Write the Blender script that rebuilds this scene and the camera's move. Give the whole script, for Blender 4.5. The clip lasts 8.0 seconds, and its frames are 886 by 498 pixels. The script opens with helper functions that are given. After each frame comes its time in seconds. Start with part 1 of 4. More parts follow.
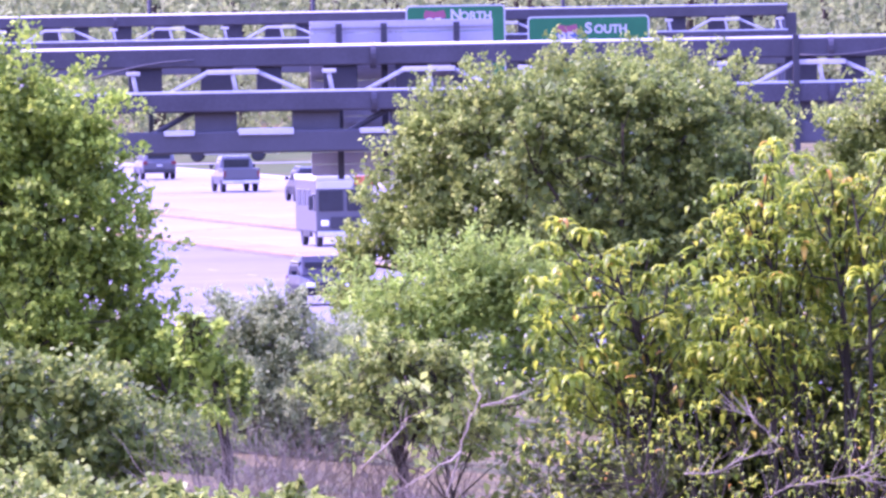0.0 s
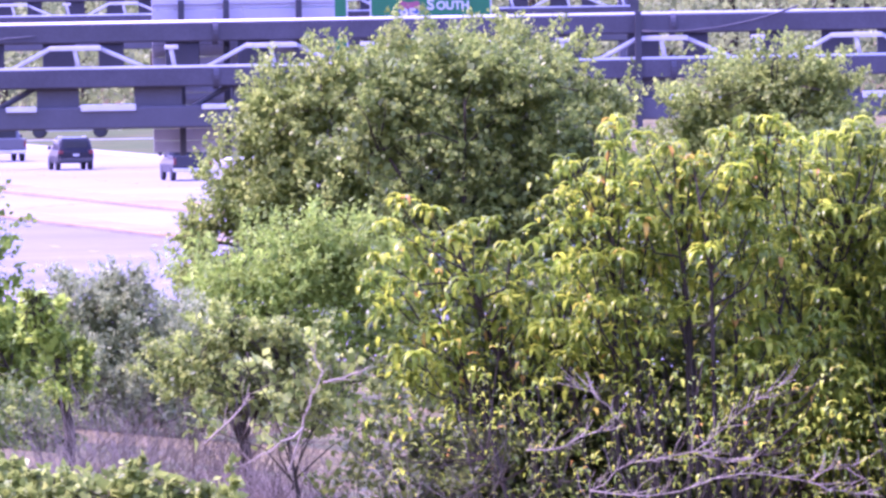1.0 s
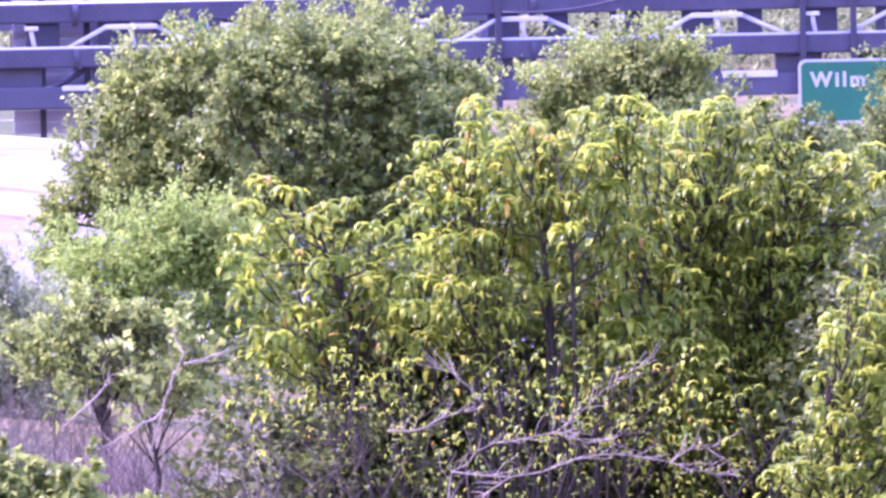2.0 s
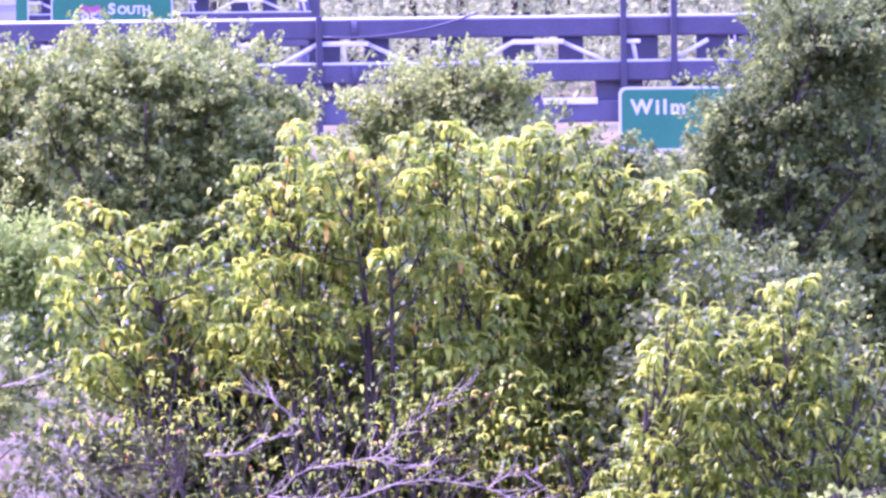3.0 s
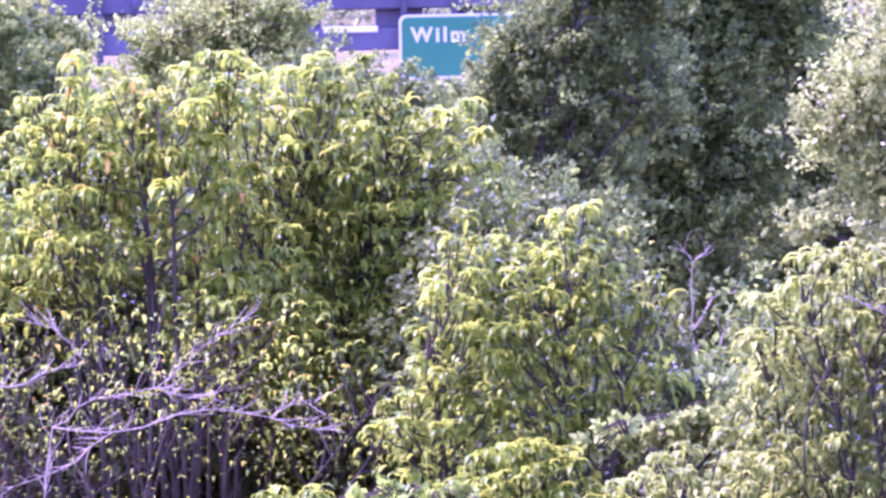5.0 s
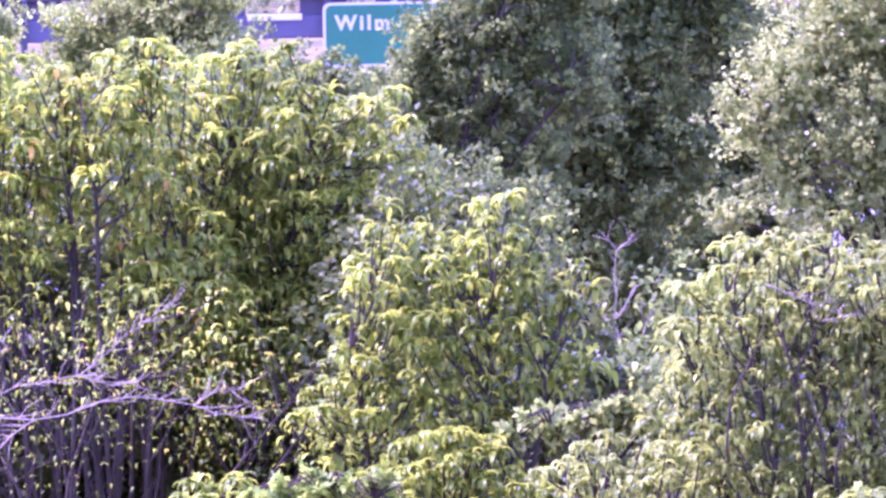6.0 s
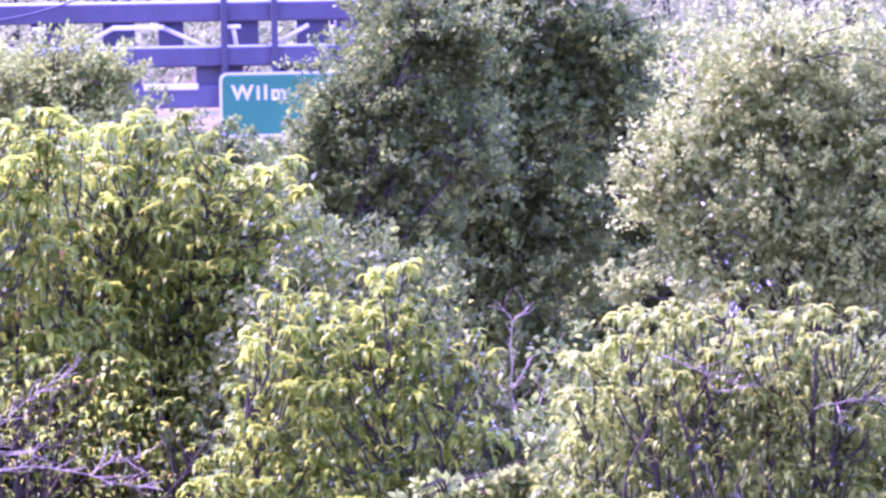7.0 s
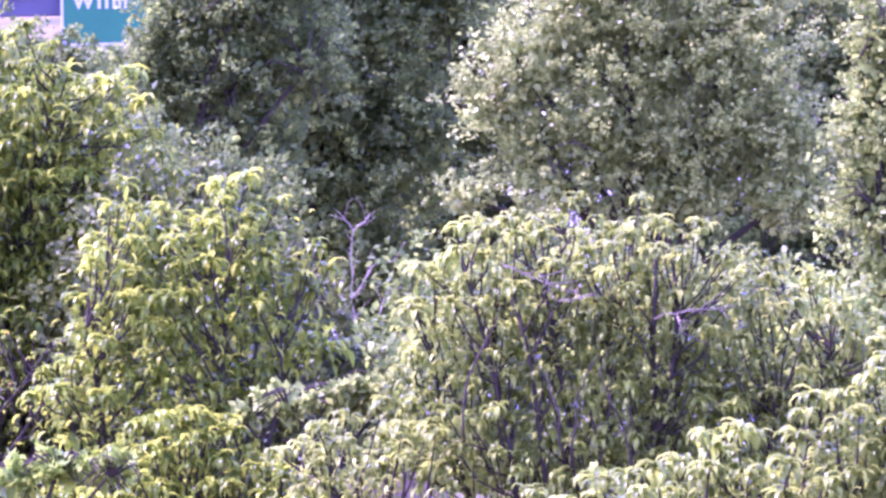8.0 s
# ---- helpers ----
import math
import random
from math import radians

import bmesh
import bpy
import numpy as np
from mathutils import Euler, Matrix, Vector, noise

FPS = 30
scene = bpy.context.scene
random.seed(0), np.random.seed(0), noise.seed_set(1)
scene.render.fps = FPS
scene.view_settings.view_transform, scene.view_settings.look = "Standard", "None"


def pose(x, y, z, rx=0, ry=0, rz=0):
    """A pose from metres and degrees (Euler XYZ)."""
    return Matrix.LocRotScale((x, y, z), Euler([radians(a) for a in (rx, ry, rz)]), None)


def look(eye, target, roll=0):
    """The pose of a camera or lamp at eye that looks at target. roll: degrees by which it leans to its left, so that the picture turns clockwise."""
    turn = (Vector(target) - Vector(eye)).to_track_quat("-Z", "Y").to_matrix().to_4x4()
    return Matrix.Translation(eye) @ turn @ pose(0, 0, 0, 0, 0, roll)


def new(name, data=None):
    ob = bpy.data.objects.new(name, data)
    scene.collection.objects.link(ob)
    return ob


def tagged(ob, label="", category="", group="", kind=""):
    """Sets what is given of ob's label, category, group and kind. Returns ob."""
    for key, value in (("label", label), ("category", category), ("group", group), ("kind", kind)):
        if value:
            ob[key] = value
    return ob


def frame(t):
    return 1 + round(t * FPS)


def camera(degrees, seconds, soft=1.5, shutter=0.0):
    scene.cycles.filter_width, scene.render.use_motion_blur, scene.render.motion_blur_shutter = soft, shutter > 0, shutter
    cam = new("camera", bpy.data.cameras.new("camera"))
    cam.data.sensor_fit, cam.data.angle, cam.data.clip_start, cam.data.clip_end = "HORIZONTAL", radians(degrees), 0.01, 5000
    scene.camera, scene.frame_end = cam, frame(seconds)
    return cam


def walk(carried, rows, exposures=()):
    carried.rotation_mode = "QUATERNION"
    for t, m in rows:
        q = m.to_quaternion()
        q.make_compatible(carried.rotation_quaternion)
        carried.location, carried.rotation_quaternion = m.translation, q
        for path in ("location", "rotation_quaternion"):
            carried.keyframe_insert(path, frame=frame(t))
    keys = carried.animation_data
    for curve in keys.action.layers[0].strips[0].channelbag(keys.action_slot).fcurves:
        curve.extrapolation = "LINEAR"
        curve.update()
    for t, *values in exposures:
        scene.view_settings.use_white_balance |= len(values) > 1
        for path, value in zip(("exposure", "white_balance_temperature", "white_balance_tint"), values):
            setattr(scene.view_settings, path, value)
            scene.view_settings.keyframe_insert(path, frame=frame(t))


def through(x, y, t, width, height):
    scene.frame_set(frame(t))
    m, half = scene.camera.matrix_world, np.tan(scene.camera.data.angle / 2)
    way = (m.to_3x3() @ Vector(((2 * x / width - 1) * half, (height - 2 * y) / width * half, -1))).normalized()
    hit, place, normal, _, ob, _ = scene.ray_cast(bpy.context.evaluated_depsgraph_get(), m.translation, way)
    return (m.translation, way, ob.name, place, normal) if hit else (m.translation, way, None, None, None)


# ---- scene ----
EYE = (0.0, 0.0, 12.0)
# seconds, degrees to the right, degrees down, roll
TURNS = [
    (0, 0.0000, 0.9874, -1.000),
    (0.4, 0.2783, 1.0148, -1.087),
    (0.5, 0.3308, 1.0322, -1.028),
    (0.7, 0.3872, 1.0537, -1.000),
    (0.8, 0.4215, 1.0591, -1.025),
    (1, 0.5332, 1.0765, -0.988),
    (1.1, 0.6110, 1.0806, -1.000),
    (1.3, 0.6732, 1.1132, -1.163),
    (1.4, 0.7681, 1.1234, -1.056),
    (1.5, 0.8410, 1.1739, -1.087),
    (1.7, 0.8971, 1.1494, -1.168),
    (2.8, 1.4156, 1.1477, -0.742),
    (2.9, 1.5331, 1.1144, -0.876),
    (3, 1.6179, 1.0729, -0.638),
    (3.5, 1.7696, 1.1129, -1.152),
    (4, 1.9030, 1.1987, -1.214),
    (4.3, 2.0453, 1.2978, -1.000),
    (4.5, 2.1193, 1.3547, -1.194),
    (4.7, 2.2480, 1.3299, -1.151),
    (5.8, 2.5891, 1.3288, -1.224),
    (6, 2.6118, 1.3712, -0.987),
    (6.3, 2.8004, 1.2408, -1.000),
    (6.5, 2.8823, 1.1706, -1.182),
    (7, 2.9673, 1.1395, -0.880),
    (7.2, 3.0514, 1.2031, -1.000),
    (7.3, 3.1455, 1.2424, -1.000),
    (7.5, 3.1910, 1.3229, -1.016),
    (7.8, 3.3602, 1.3877, -1.000),
    (8, 3.5028, 1.4543, -0.744),
]
cam = camera(3.0, 8.0, soft=2.8)


def aim(pan, tilt, roll):
    return pose(*EYE, 90 - tilt, 0, -pan) @ pose(0, 0, 0, 0, 0, roll)


walk(cam, [(t, aim(p, d, r)) for t, p, d, r in TURNS],
     [(0.0, 2.37, 5200, 93), (1.7, 2.55, 5180, 96), (2.8, 2.88, 5050, 107), (8.0, 2.98, 5000, 116)])

# ---- light ----
SUN_TO = Vector((-0.5, 0.08, 0.86)).normalized()
world = bpy.data.worlds.new("sky")
scene.world = world
world.use_nodes = True
wn = world.node_tree.nodes
sky = wn.new("ShaderNodeTexSky")
sky.sky_type, sky.sun_disc = "NISHITA", False
sky.sun_elevation = math.asin(SUN_TO.z)
sky.sun_rotation = math.atan2(SUN_TO.x, SUN_TO.y)
sky.air_density, sky.dust_density, sky.ozone_density = 1.6, 2.0, 2.3
world.node_tree.links.new(sky.outputs[0], wn["Background"].inputs[0])
wn["Background"].inputs[1].default_value = 0.15
sun = new("sun", bpy.data.lights.new("sun", "SUN"))
sun.data.energy, sun.data.angle, sun.data.color = 2.0, radians(0.6), (1.0, 0.95, 0.85)
sun.matrix_world = look(SUN_TO * 100, (0, 0, 0))

# ---- materials ----
M = {}


def material(name, color, rough=0.6, metal=0.0, spread=0.15, scale=2.0, bump=0.0, per_island=False, second=None, amount=0.5, spec=0.5, ior=1.5):
    """Base colour with two scales of variation and an optional relief."""
    m = bpy.data.materials.new(name)
    m.use_nodes = True
    nt = m.node_tree
    bs = nt.nodes["Principled BSDF"]
    bs.inputs["Roughness"].default_value, bs.inputs["Metallic"].default_value = rough, metal
    bs.inputs["Specular IOR Level"].default_value, bs.inputs["IOR"].default_value = spec, ior
    co = nt.nodes.new("ShaderNodeTexCoord")
    cur = nt.nodes.new("ShaderNodeRGB")
    cur.outputs[0].default_value = (*color, 1)
    cur = cur.outputs[0]
    if second:
        n0 = nt.nodes.new("ShaderNodeTexNoise")
        n0.inputs["Scale"].default_value, n0.inputs["Detail"].default_value = scale * 0.25, 5
        nt.links.new(co.outputs["Object"], n0.inputs["Vector"])
        rmp = nt.nodes.new("ShaderNodeMapRange")
        rmp.inputs[1].default_value, rmp.inputs[2].default_value = 0.62 - amount * 0.3, 0.72 - amount * 0.2
        nt.links.new(n0.outputs[0], rmp.inputs[0])
        mx = nt.nodes.new("ShaderNodeMix")
        mx.data_type = "RGBA"
        nt.links.new(rmp.outputs[0], mx.inputs[0])
        nt.links.new(cur, mx.inputs[6])
        mx.inputs[7].default_value = (*second, 1)
        cur = mx.outputs[2]
    for sc, am in ((scale, spread), (scale * 9, spread * 0.7)):
        no = nt.nodes.new("ShaderNodeTexNoise")
        no.inputs["Scale"].default_value, no.inputs["Detail"].default_value = sc, 4
        nt.links.new(co.outputs["Object"], no.inputs["Vector"])
        mr = nt.nodes.new("ShaderNodeMapRange")
        mr.inputs[1].default_value, mr.inputs[2].default_value = 0.3, 0.7
        mr.inputs[3].default_value, mr.inputs[4].default_value = 1 - am, 1 + am
        nt.links.new(no.outputs[0], mr.inputs[0])
        hs = nt.nodes.new("ShaderNodeHueSaturation")
        nt.links.new(mr.outputs[0], hs.inputs["Value"])
        nt.links.new(cur, hs.inputs["Color"])
        cur = hs.outputs[0]
    nt.links.new(cur, bs.inputs["Base Color"])
    if bump:
        bp = nt.nodes.new("ShaderNodeBump")
        bp.inputs["Strength"].default_value = bump
        nt.links.new(no.outputs[0], bp.inputs["Height"])
        nt.links.new(bp.outputs[0], bs.inputs["Normal"])
    M[name] = m
    return m


def leaf_material(name, stops, gloss=0.42, through=0.52):
    """Leaves: each one its own shade, some light passing through, a waxy gloss."""
    m = bpy.data.materials.new(name)
    m.use_nodes = True
    nt = m.node_tree
    bs, outp = nt.nodes["Principled BSDF"], nt.nodes["Material Output"]
    geo = nt.nodes.new("ShaderNodeNewGeometry")
    ramp = nt.nodes.new("ShaderNodeValToRGB")
    el = ramp.color_ramp.elements
    for i, (pos, col) in enumerate(stops):
        e = el[i] if i < 2 else el.new(pos)
        e.position, e.color = pos, (*col, 1)
    nt.links.new(geo.outputs["Random Per Island"], ramp.inputs[0])
    co = nt.nodes.new("ShaderNodeTexCoord")
    no = nt.nodes.new("ShaderNodeTexNoise")
    no.inputs["Scale"].default_value, no.inputs["Detail"].default_value = 1.3, 3
    nt.links.new(co.outputs["Object"], no.inputs["Vector"])
    mr = nt.nodes.new("ShaderNodeMapRange")
    mr.inputs[1].default_value, mr.inputs[2].default_value = 0.3, 0.7
    mr.inputs[3].default_value, mr.inputs[4].default_value = 0.7, 1.3
    nt.links.new(no.outputs[0], mr.inputs[0])
    hs = nt.nodes.new("ShaderNodeHueSaturation")
    nt.links.new(mr.outputs[0], hs.inputs["Value"])
    nt.links.new(ramp.outputs[0], hs.inputs["Color"])
    nt.links.new(hs.outputs[0], bs.inputs["Base Color"])
    bs.inputs["Roughness"].default_value, bs.inputs["Specular IOR Level"].default_value = gloss, 0.2
    tr = nt.nodes.new("ShaderNodeBsdfTranslucent")
    nt.links.new(hs.outputs[0], tr.inputs[0])
    mx = nt.nodes.new("ShaderNodeMixShader")
    mx.inputs[0].default_value = through
    nt.links.new(bs.outputs[0], mx.inputs[1])
    nt.links.new(tr.outputs[0], mx.inputs[2])
    nt.links.new(mx.outputs[0], outp.inputs[0])
    M[name] = m


leaf_material("leaf_bright", [(0.0, (0.120, 0.190, 0.022)), (1.0, (0.440, 0.540, 0.062)), (0.5, (0.240, 0.345, 0.038))])
leaf_material("leaf_mid", [(0.0, (0.125, 0.175, 0.028)), (1.0, (0.420, 0.480, 0.090)), (0.6, (0.235, 0.302, 0.052))])
leaf_material("leaf_maple", [(0.0, (0.098, 0.148, 0.026)), (1.0, (0.345, 0.410, 0.072)), (0.6, (0.180, 0.242, 0.044))], 0.36)
leaf_material("leaf_feather", [(0.0, (0.150, 0.240, 0.030)), (1.0, (0.360, 0.470, 0.068))], 0.5)
leaf_material("leaf_pale", [(0.0, (0.155, 0.205, 0.038)), (1.0, (0.460, 0.520, 0.120)), (0.6, (0.270, 0.330, 0.068))], 0.28)
leaf_material("leaf_sumac", [(0.0, (0.110, 0.178, 0.016)), (0.96, (0.460, 0.505, 0.030)), (0.5, (0.235, 0.318, 0.024)), (1.0, (0.570, 0.300, 0.050))], 0.25)
leaf_material("leaf_sumac_green", [(0.0, (0.105, 0.168, 0.016)), (1.0, (0.420, 0.470, 0.032)), (0.5, (0.215, 0.285, 0.022))], 0.24)
leaf_material("leaf_sumac_light", [(0.0, (0.130, 0.182, 0.022)), (1.0, (0.375, 0.430, 0.056)), (0.5, (0.225, 0.280, 0.034))], 0.28)
leaf_material("leaf_dark", [(0.0, (0.082, 0.125, 0.026)), (1.0, (0.270, 0.330, 0.052)), (0.7, (0.132, 0.185, 0.036))], 0.5)
# understory leaves are darkened so that their colour carries the shade
leaf_material("leaf_painted_shade", [(0.0, (0.050, 0.075, 0.014)), (1.0, (0.160, 0.195, 0.032)), (0.7, (0.085, 0.112, 0.020))], 0.5, 0.4)
leaf_material("leaf_grey", [(0.0, (0.180, 0.225, 0.085)), (1.0, (0.370, 0.425, 0.170))])
leaf_material("leaf_far", [(0.0, (0.103, 0.130, 0.045)), (1.0, (0.262, 0.310, 0.099))], 0.6)
leaf_material("dry_straw", [(0.0, (0.2, 0.15, 0.09)), (1.0, (0.38, 0.29, 0.2))], 0.7, 0.2)
material("bark", (0.042, 0.034, 0.02), 0.9, 0, 0.3, 3, 0.4, spec=0.08)
material("bark_grey", (0.19, 0.155, 0.1), 0.85, 0, 0.3, 4, 0.3, spec=0.1)
material("soil", (0.05, 0.06, 0.02), 0.95, 0, 0.3, 0.5, 0.5, second=(0.105, 0.085, 0.03), amount=0.9, spec=0.05)
material("verge", (0.05, 0.068, 0.018), 0.95, 0, 0.25, 0.6, 0.4, second=(0.075, 0.07, 0.025), spec=0.05)
material("concrete_road", (0.135, 0.13, 0.134), 0.85, 0, 0.09, 0.15, 0.1, second=(0.112, 0.108, 0.112), spec=0.05)
material("concrete_pale", (0.175, 0.168, 0.17), 0.85, 0, 0.08, 0.12, 0.1, second=(0.15, 0.145, 0.148), spec=0.05)
material("line_dark", (0.05, 0.048, 0.05), 0.8, 0, 0.2, 2, spec=0.1)
material("kerb_stone", (0.17, 0.155, 0.12), 0.85, 0, 0.12, 0.4, 0.1, second=(0.15, 0.125, 0.08), spec=0.05)
material("kerb_face", (0.25, 0.17, 0.06), 0.85, 0, 0.15, 0.5, 0.1, spec=0.05)
material("lane_paint", (0.2, 0.2, 0.2), 0.7, 0, 0.1, 1.5, spec=0.05)
material("path_concrete", (0.3, 0.285, 0.27), 0.85, 0, 0.06, 0.3, spec=0.05)
material("shoulder_concrete", (0.19, 0.17, 0.16), 0.85, 0, 0.1, 0.3, spec=0.05)
material("bark_pale", (0.27, 0.225, 0.145), 0.85, 0, 0.25, 4, 0.3, spec=0.1)
material("twig_brown", (0.12, 0.09, 0.055), 0.9, 0, 0.3, 3, spec=0.1)
# dark steel: the shade on the chords' front faces is in its colour
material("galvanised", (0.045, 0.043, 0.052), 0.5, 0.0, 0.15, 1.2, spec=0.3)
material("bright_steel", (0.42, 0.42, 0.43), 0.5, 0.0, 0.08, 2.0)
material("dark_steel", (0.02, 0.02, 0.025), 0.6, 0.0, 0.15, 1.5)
# shade on the lower chords and plates is put into this colour
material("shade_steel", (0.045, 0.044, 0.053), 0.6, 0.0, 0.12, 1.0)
material("panel_back", (0.3, 0.29, 0.31), 0.5, 0.0, 0.06, 1.0)
material("sign_green", (0.003, 0.115, 0.045), 0.45, 0, 0.06, 1.0, spec=0.2)
material("sign_white", (0.36, 0.36, 0.36), 0.4, 0, 0.03, 2.0)
material("shield_blue", (0.03, 0.06, 0.2), 0.4)
material("shield_red", (0.22, 0.05, 0.09), 0.4)
material("rubber", (0.02, 0.02, 0.022), 0.8)
material("rim_metal", (0.5, 0.5, 0.52), 0.3, 0.8)
material("car_glass", (0.02, 0.025, 0.03), 0.08)
material("paint_silver", (0.085, 0.086, 0.095), 0.4, 0.2, 0.03)
material("paint_dark", (0.012, 0.012, 0.018), 0.4, 0.0, 0.05, spec=0.2)
material("paint_grey", (0.03, 0.032, 0.04), 0.4, 0.1, 0.05, spec=0.25)
material("paint_white", (0.4, 0.4, 0.41), 0.35, 0, 0.03)
material("orange_paint", (0.45, 0.09, 0.02), 0.5)
material("lamp_red", (0.12, 0.01, 0.012), 0.3)
material("lamp_clear", (0.8, 0.8, 0.78), 0.2)
material("black_plastic", (0.025, 0.025, 0.028), 0.6)

# ---- builders ----


def mesh_object(name, bm, mat, smooth=False):
    me = bpy.data.meshes.new(name)
    bm.to_mesh(me)
    bm.free()
    me.materials.append(mat)
    if smooth:
        for p in me.polygons:
            p.use_smooth = True
    return new(name, me)


def part(name, bm, mat, parent, label="", smooth=False):
    ob = mesh_object(name, bm, mat, smooth)
    ob.parent = parent
    if label:
        tagged(ob, label)
    return ob


def thing(name, m, label, category, group="", kind=""):
    e = new(name)
    e.matrix_world = m
    return tagged(e, label, category, group, kind)


def box(bm, x0, x1, y0, y1, z0, z1, bevel=0.0):
    r = bmesh.ops.create_cube(bm, size=1, matrix=Matrix.Translation(((x0 + x1) / 2, (y0 + y1) / 2, (z0 + z1) / 2)) @ Matrix.Diagonal((x1 - x0, y1 - y0, z1 - z0, 1)))
    if bevel:
        es = list({e for v in r["verts"] for e in v.link_edges})
        bmesh.ops.bevel(bm, geom=es, offset=bevel, segments=2, profile=0.5, affect="EDGES")
    return bm


def B():
    return bmesh.new()


def tube(bm, pts, radii, sides=8, caps=True):
    """A tapered pipe along pts."""
    rings = []
    for i, p in enumerate(pts):
        a, b = Vector(pts[max(i - 1, 0)]), Vector(pts[min(i + 1, len(pts) - 1)])
        d = (b - a).normalized()
        u = d.cross(Vector((0.13, 0.97, 0.2))).normalized()
        v = d.cross(u)
        rings.append([bm.verts.new(Vector(p) + (u * math.cos(2 * math.pi * k / sides) + v * math.sin(2 * math.pi * k / sides)) * radii[i]) for k in range(sides)])
    for r0, r1 in zip(rings, rings[1:]):
        for k in range(sides):
            bm.faces.new((r0[k], r0[(k + 1) % sides], r1[(k + 1) % sides], r1[k]))
    if caps:
        bm.faces.new(rings[0][::-1])
        bm.faces.new(rings[-1])
    return bm


def array_mesh(name, verts, faces_per, parent, mat, label="", kind=""):
    """verts: (n, k, 3) pieces that share one face pattern."""
    n, k, _ = verts.shape
    f = np.array(faces_per)
    faces = (f[None] + (np.arange(n) * k)[:, None, None]).reshape(-1, f.shape[1])
    me = bpy.data.meshes.new(name)
    me.vertices.add(n * k)
    me.vertices.foreach_set("co", verts.reshape(-1).astype(np.float32))
    me.loops.add(faces.size)
    me.loops.foreach_set("vertex_index", faces.reshape(-1).astype(np.int32))
    me.polygons.add(len(faces))
    me.polygons.foreach_set("loop_start", (np.arange(len(faces)) * f.shape[1]).astype(np.int32))
    me.update(calc_edges=True)
    me.materials.append(mat)
    ob = new(name, me)
    ob.parent = parent
    return tagged(ob, label, kind=kind)


# ---- ground and road ----
ROAD = radians(97.9)
ALONG = Vector((math.cos(ROAD), math.sin(ROAD), 0))
ACROSS = Vector((math.sin(ROAD), -math.cos(ROAD), 0))
ROAD_M = Matrix(((ACROSS.x, ALONG.x, 0, 0), (ACROSS.y, ALONG.y, 0, 0), (0, 0, 1, 0), (0, 0, 0, 1)))


def lift(x, y):
    """Height of the bank: it falls from the viewer to the road."""
    c = x * ACROSS.x + y * ACROSS.y
    h = 7.5 - 0.115 * c
    if c > 128:
        return min(2.5, (c - 128) * 0.02)
    if h < 0.6:
        h = 0.6 * math.exp(min(0.0, (h - 0.6)) / 0.6) if h > -1.2 else 0.0
    wob = 0.25 * noise.noise((x * 0.12, y * 0.05, 0)) * min(1, h)
    return min(7.5, h) + wob


def ground():
    bm = B()
    xs = [-3000, -1200, -500, -200, -100] + list(range(-60, 101, 4)) + [130, 200, 500, 1200, 3000]
    ys = [-2000, -500, -100, 0] + list(range(40, 560, 12)) + [620, 700, 800, 900, 1000, 1100, 1250, 1500, 2000, 3000, 4500]
    vs = [[bm.verts.new((x, y, lift(x, y) - 0.05 - (0.35 if 66 < x * ACROSS.x + y * ACROSS.y < 122 else 0))) for x in xs] for y in ys]
    for j in range(len(ys) - 1):
        for i in range(len(xs) - 1):
            bm.faces.new((vs[j][i], vs[j][i + 1], vs[j + 1][i + 1], vs[j + 1][i]))
    ob = mesh_object("ground", bm, M["soil"], True)
    tagged(ob, "dry grassy bank falling to the highway", "ground", kind="structure")


ground()


def strip(name, c0, c1, y0, y1, z0, z1, mat, label, category, kind="structure", bevel=0.0):
    bm = box(B(), c0, c1, y0, y1, z0, z1, bevel)
    ob = mesh_object(name, bm, M[mat])
    ob.matrix_world = ROAD_M
    return tagged(ob, label, category, kind=kind)


strip("road_near", 69.9, 87.5, -300, 2200, -0.3, 0.0, "concrete_road", "pale concrete carriageway with dashed lane lines", "road")
strip("road_middle", 89.8, 96.4, -300, 2200, -0.3, 0.004, "concrete_pale", "single pale concrete lane between two medians", "road")
strip("road_far", 99.3, 118.8, -300, 2200, -0.3, -0.004, "concrete_pale", "pale concrete carriageway curving away", "road")
strip("median_near", 87.5, 89.8, -300, 2200, -0.3, 0.16, "kerb_stone", "raised concrete median with yellowish edge", "median", bevel=0.04)
strip("median_far", 96.4, 99.3, -300, 2200, -0.3, 0.16, "kerb_stone", "raised concrete median with yellowish edge", "median", bevel=0.04)
strip("shoulder", 66.4, 69.9, -300, 2200, -0.3, 0.02, "shoulder_concrete", "pale shoulder beside the carriageway", "shoulder")
strip("kerb", 118.8, 119.2, -300, 2200, -0.3, 0.15, "path_concrete", "concrete kerb along the verge", "kerb", bevel=0.03)
strip("verge", 119.2, 170, -300, 2200, -0.3, 0.12, "verge", "mown green grass verge beyond the highway", "grass")


def lane_line(c, y0, y1, dash, gap, label):
    bm = B()
    y = y0
    while y < y1:
        box(bm, c - 0.09, c + 0.09, y, y + dash, 0.001, 0.012)
        y += dash + gap
    ob = mesh_object("lane_marking", bm, M["lane_paint"])
    ob.matrix_world = ROAD_M
    tagged(ob, label, "road marking", kind="stuff")


